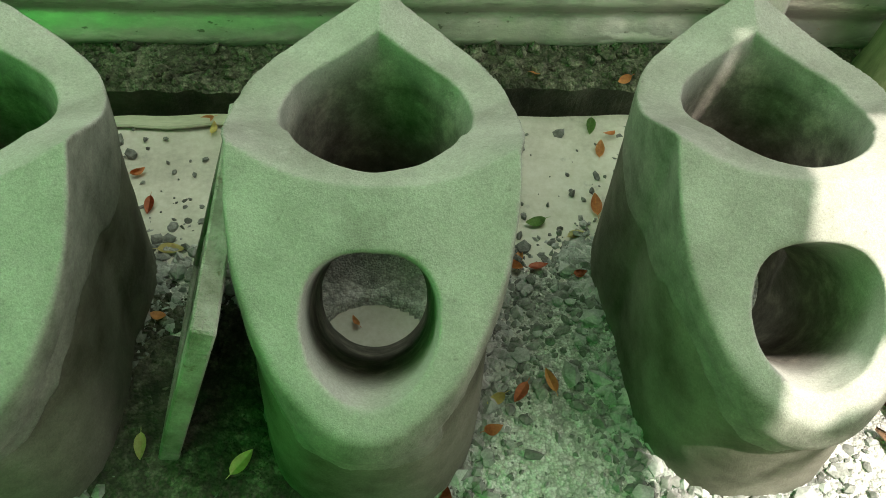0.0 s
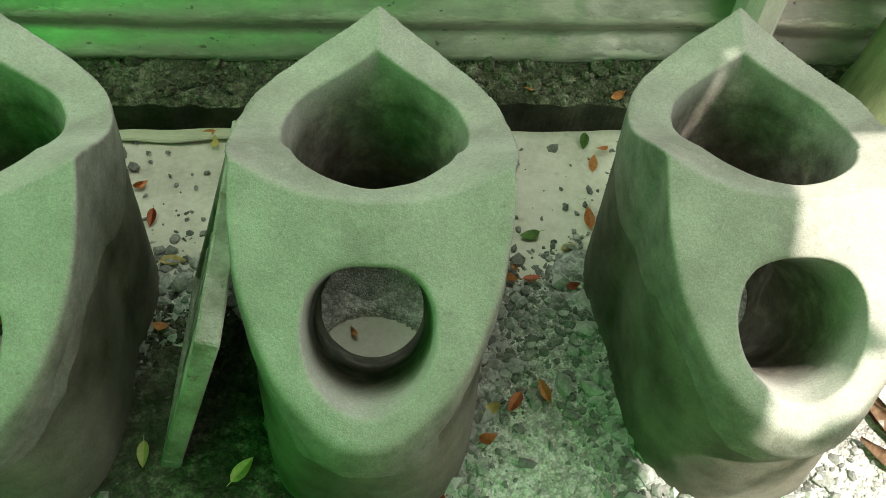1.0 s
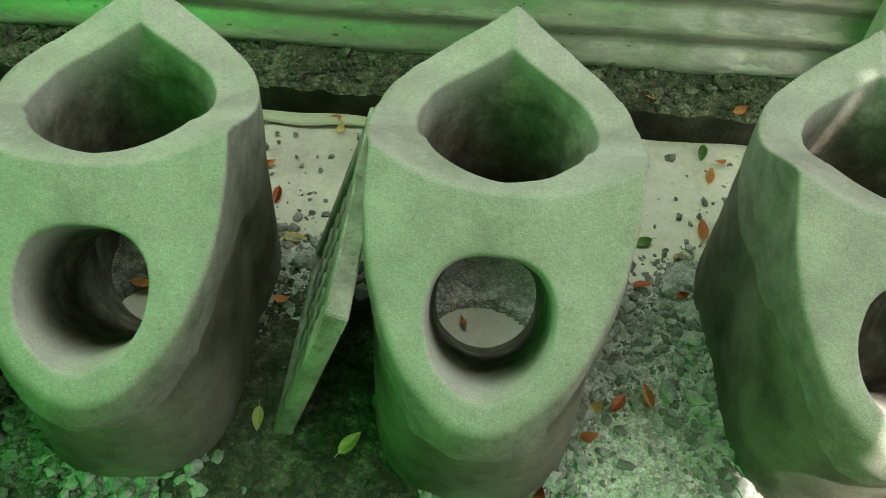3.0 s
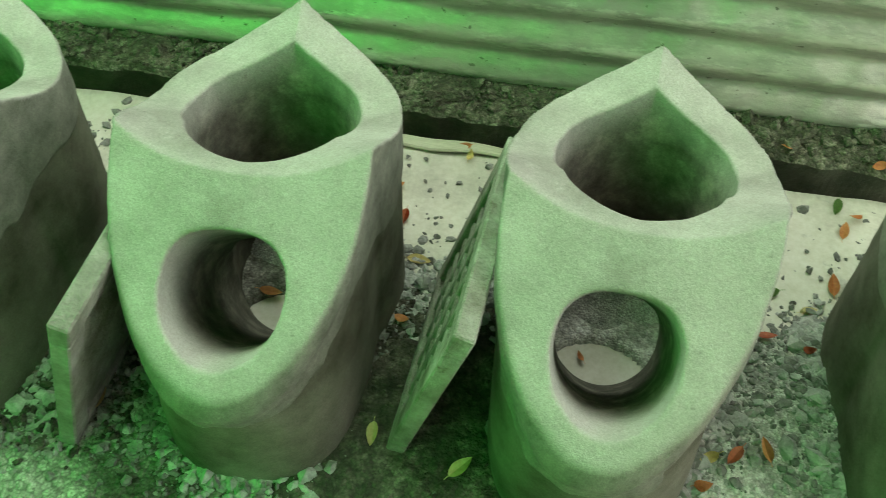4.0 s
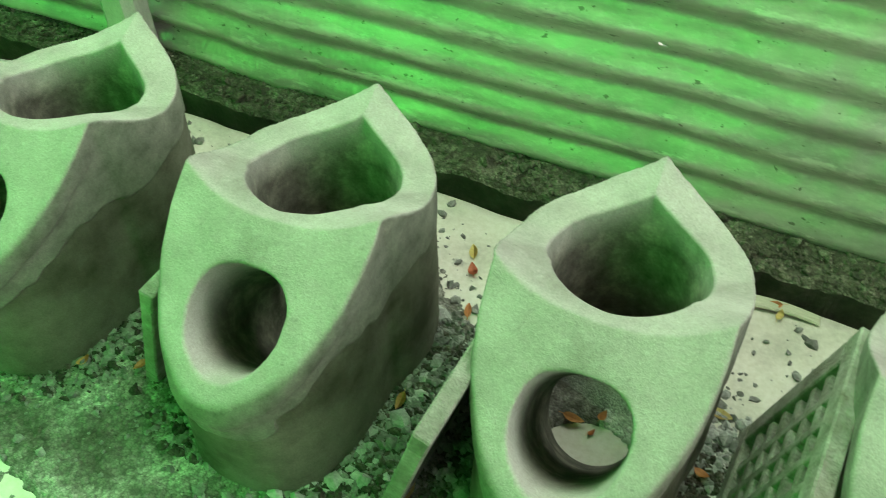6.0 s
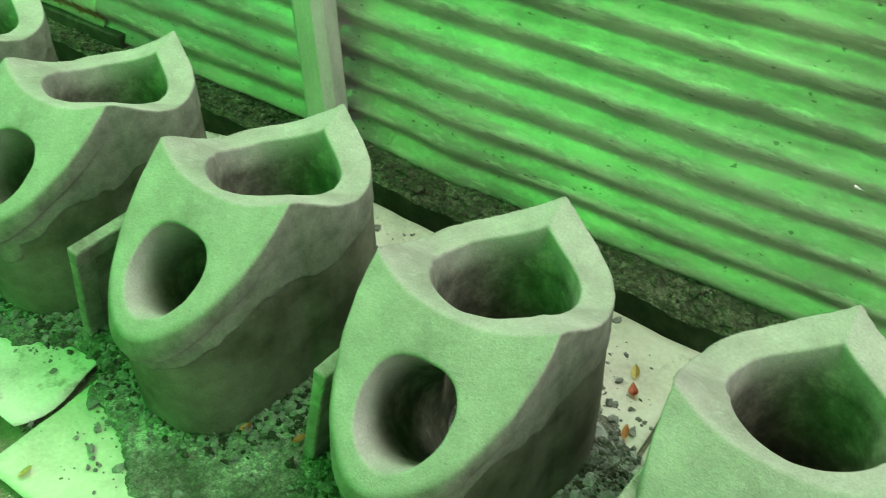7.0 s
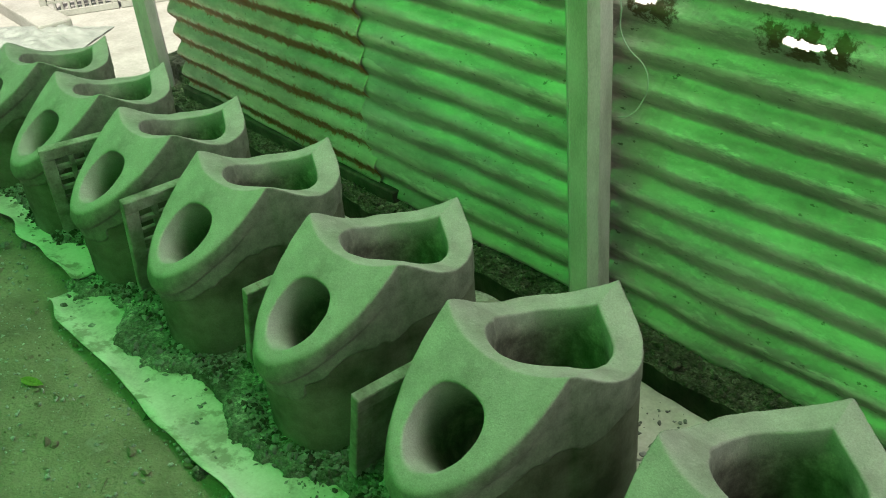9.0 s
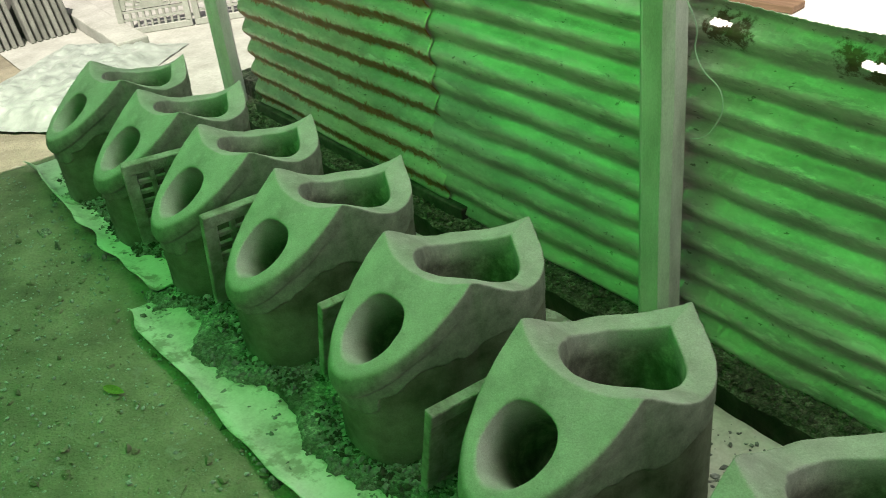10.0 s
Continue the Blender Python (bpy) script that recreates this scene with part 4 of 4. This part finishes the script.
TWIG = mottled("dry_husk", (0.16, 0.085, 0.045), (0.24, 0.14, 0.08), (0.32, 0.21, 0.13), 30.0, 160.0, 0.9, (0.5, 0.002), (1, 6, 1))
for x, y, a in ((0.84, -0.14, 20), (0.87, -0.19, 35), (0.90, -0.12, 5), (0.86, -0.25, 50)):
    bm = bmesh.new()
    rows = []
    for i in range(10):
        t = i / 9
        w = 0.020 * math.sin(math.pi * (0.08 + 0.9 * t)) + 0.003
        rows.append([bm.verts.new((w * s, (t - 0.5) * 0.20, 0.012 + 0.02 * (2 * t - 1) ** 2 + 0.5 * w * s * s)) for s in (-1, -0.4, 0.4, 1)])
    for p, q in zip(rows, rows[1:]):
        for j in range(3):
            bm.faces.new((p[j], p[j + 1], q[j + 1], q[j]))
    bmesh.ops.solidify(bm, geom=bm.faces[:], thickness=0.001)
    ob = part("dry_frond", bm, TWIG, smooth=True)
    ob.matrix_world = pose(x, y, 0.004, 0, 8, a)
    tagged(ob, "dry brown curled leaf sheath on the ground", "dry leaf", "dry fronds by the stove")

# unseen leafy branch, added to break up the sun at the open end
crown = bmesh.new()
r = np.random.RandomState(12)
base = Vector((0.74, 0.0, 0.45)) + SUN_DIR * 2.75
ua = SUN_DIR.cross(Vector((0, 0, 1))).normalized()
ub = SUN_DIR.cross(ua)
for k in range(330):
    c = base + ua * r.uniform(-0.9, 0.7) + ub * r.uniform(-0.8, 0.8) + SUN_DIR * r.uniform(-0.15, 0.25)
    if noise.noise(c * 2.6) < 0.12:
        continue
    m = Matrix.Translation(c) @ Euler((r.uniform(-0.7, 0.7), r.uniform(-0.7, 0.7), r.uniform(0, 6.3))).to_matrix().to_4x4()
    v = [crown.verts.new(m @ Vector(p)) for p in ((0, -0.055, 0), (0.022, -0.02, 0.004), (0.020, 0.02, 0.004), (0, 0.06, -0.004), (-0.020, 0.02, 0.004), (-0.022, -0.02, 0.004))]
    crown.faces.new(v)
branch = part("overhanging_branch", crown, LEAF_GREEN)
tagged(branch, "unseen leafy green branch added to dapple the sun", "branch", kind="stuff")

# ---- far end: yard, kerb, sunburst panels, stacked slabs, plastic ----
yard = grid_mesh("yard", np.linspace(-16, -4.95, 60), np.linspace(0.05, 9, 40), lambda X, Y: 0.0 + 0.004 * value_noise(X, Y, 0.3, 71))
behind = grid_mesh("pavement", np.linspace(-4.9, 6, 60), np.linspace(0.85, 9, 40), lambda X, Y: 0.0 + 0.004 * value_noise(X, Y, 0.3, 72))
tagged(mesh_part("pavement", behind, YARD, smooth=True), "pale sunlit concrete yard behind the sheet wall", "yard", kind="structure")
tagged(mesh_part("pavement", yard, FARCEM, smooth=True), "pale sunlit concrete yard", "yard", kind="structure")

bm = bmesh.new()
box(bm, (-8.2, -0.10, 0.0), (0.0, 0.10, 0.085), 0.012, 2)
bmesh.ops.subdivide_edges(bm, edges=[e for e in bm.edges if e.calc_length() > 2], cuts=60)
wobble(bm, 5.0, 0.008)
kerb = part("kerb", bm, FARCEM)
kerb.matrix_world = pose(-6.2, 0.66, 0.0, 0, 0, -2)
tagged(kerb, "low pale concrete kerb in the yard", "kerb", kind="structure")


def sunburst_panel():
    """A cement panel with a half-round sunburst over a square lattice."""
    root = new("sunburst_panel")
    W, H, T, f = 0.46, 0.50, 0.05, 0.04
    bm = bmesh.new()
    for lo, hi in (((0, 0, 0), (W, T, f)), ((0, 0, H - f), (W, T, H)), ((0, 0.0005, f), (f, T - 0.0005, H - f)), ((W - f, 0.0005, f), (W, T - 0.0005, H - f))):
        box(bm, lo, hi, 0.003, 1)
    part("frame", bm, FARCEM, root)
    for row in range(2):
        bm = bmesh.new()
        z = f + 0.045 + 0.05 * row
        box(bm, (f, 0.008, z), (W - f, T - 0.008, z + 0.014))
        part("lattice_bar", bm, FARCEM, root)
    for k in range(1, 9):
        bm = bmesh.new()
        x = f + (W - 2 * f) * k / 9
        box(bm, (x - 0.007, 0.010, f), (x + 0.007, T - 0.010, f + 0.105))
        part("lattice_bar", bm, FARCEM, root)
    c = Vector((W / 2, T / 2, f + 0.115))
    for ring, (r0, r1) in enumerate(((0.0, 0.075), (0.105, 0.118), (0.165, 0.20))):
        bm = bmesh.new()
        n = 20
        rows = []
        for i in range(n + 1):
            a = math.pi * i / n
            rows.append([bm.verts.new(c + Vector((rr * math.cos(a), dy, rr * math.sin(a)))) for rr, dy in ((r0 + 0.001, -0.017), (r1, -0.017), (r1, 0.017), (r0 + 0.001, 0.017))])
        for p, q in zip(rows, rows[1:]):
            for j in range(4):
                bm.faces.new((p[j], p[(j + 1) % 4], q[(j + 1) % 4], q[j]))
        part("sun_ring", bm, FARCEM, root)
    for k in range(13):
        a = math.pi * (k + 0.5) / 13
        bm = bmesh.new()
        box(bm, (0.07, -0.014, -0.006), (0.17, 0.014, 0.006))
        bmesh.ops.transform(bm, matrix=Matrix.Translation(c) @ Matrix.Rotation(-a, 4, "Y"), verts=bm.verts)
        part("sun_ray", bm, FARCEM, root)
    return root


first = sunburst_panel()
along = Vector((-6.233 + 6.585, 1.449 - 0.713, 0)).normalized()
yaw = math.degrees(math.atan2(along.y, along.x))
for k in range(3):
    p = Vector((-6.60, 0.72, 0.0)) + along * 0.475 * k
    m = pose(p.x, p.y, 0.004, -6, 0, yaw)
    if k:
        ob = copy_thing(first, m)
    else:
        ob = first
        ob.matrix_world = m
    tagged(ob, "pale cement vent panel with a sunburst lattice", "vent panel", "sunburst panels in the yard")

slab_bm = bmesh.new()
box(slab_bm, (0, 0, 0), (0.030, 0.34, 0.40), 0.006, 1)
wobble(slab_bm, 20.0, 0.002)
# Half the far cement's tone, standing in for shade on the stack.
STACKED = mottled("weathered_slab", (0.10, 0.098, 0.088), (0.15, 0.147, 0.132), (0.21, 0.205, 0.185), 6.0, 80.0, 0.95, (0.4, 0.003))
slab = part("cement_slab", slab_bm, STACKED)
for k in range(15):
    m = pose(-7.0, -0.12 + 0.044 * k + (0.03 if k > 7 else 0), 0.004, 0, 0, 0) @ pose(0, 0, 0, 0, -28, 0) @ pose(0, 0, 0, 0, 0, 90)
    if k:
        ob = copy_thing(slab, m)
    else:
        ob = slab
        ob.matrix_world = m
    tagged(ob, "grey cement slab standing in a leaning stack", "slab", "stacked slabs in the yard")

PLASTIC, pnt, pb = material("crumpled_plastic")
pv = coords(pnt)
pn = noise_tex(pnt, pv, 9.0, 6.0, 0.6)
pnt.links.new(ramp(pnt, pn, [(0.3, (0.20, 0.22, 0.20)), (0.7, (0.36, 0.385, 0.355))]), pb.inputs["Base Color"])
pb.inputs["Roughness"].default_value = 0.35
bump(pnt, pb, [(pn, 0.5, 0.02)])
def crumple(X, Y):
    soft = 0.5 * np.abs(value_noise(X, Y, 0.21, 81) - 0.5) + 0.35 * np.abs(value_noise(X + Y, Y - X, 0.10, 82) - 0.5) + 0.2 * np.abs(value_noise(X, Y, 0.045, 83) - 0.5)
    edge = np.clip((0.62 - np.abs(X)) / 0.12, 0, 1) * np.clip((0.40 - np.abs(Y)) / 0.12, 0, 1)
    return 0.004 + soft * (0.03 + 0.075 * edge) + 0.05 * edge


cover = grid_mesh("plastic_cover", np.linspace(-0.66, 0.66, 110), np.linspace(-0.44, 0.44, 80), crumple)
ob = mesh_part("plastic_cover", cover, PLASTIC, smooth=True)
ob.matrix_world = pose(-6.0, 0.16, 0.0, 0, 0, 128)
tagged(ob, "crumpled clear plastic sheet over a low heap", "plastic sheet")

PLANK = mottled("brown_plank", (0.10, 0.055, 0.03), (0.16, 0.095, 0.055), (0.22, 0.14, 0.085), 6.0, 90.0, 0.85, (0.5, 0.002), (0.4, 4, 4))
bm = bmesh.new()
box(bm, (-0.45, -0.07, 0.0), (0.45, 0.07, 0.04), 0.004, 1)
ob = part("plank", bm, PLANK)
ob.matrix_world = pose(-3.95, 3.38, 0.006, 0, 0, 6)
tagged(ob, "brown timber plank lying in the sunny yard", "plank")
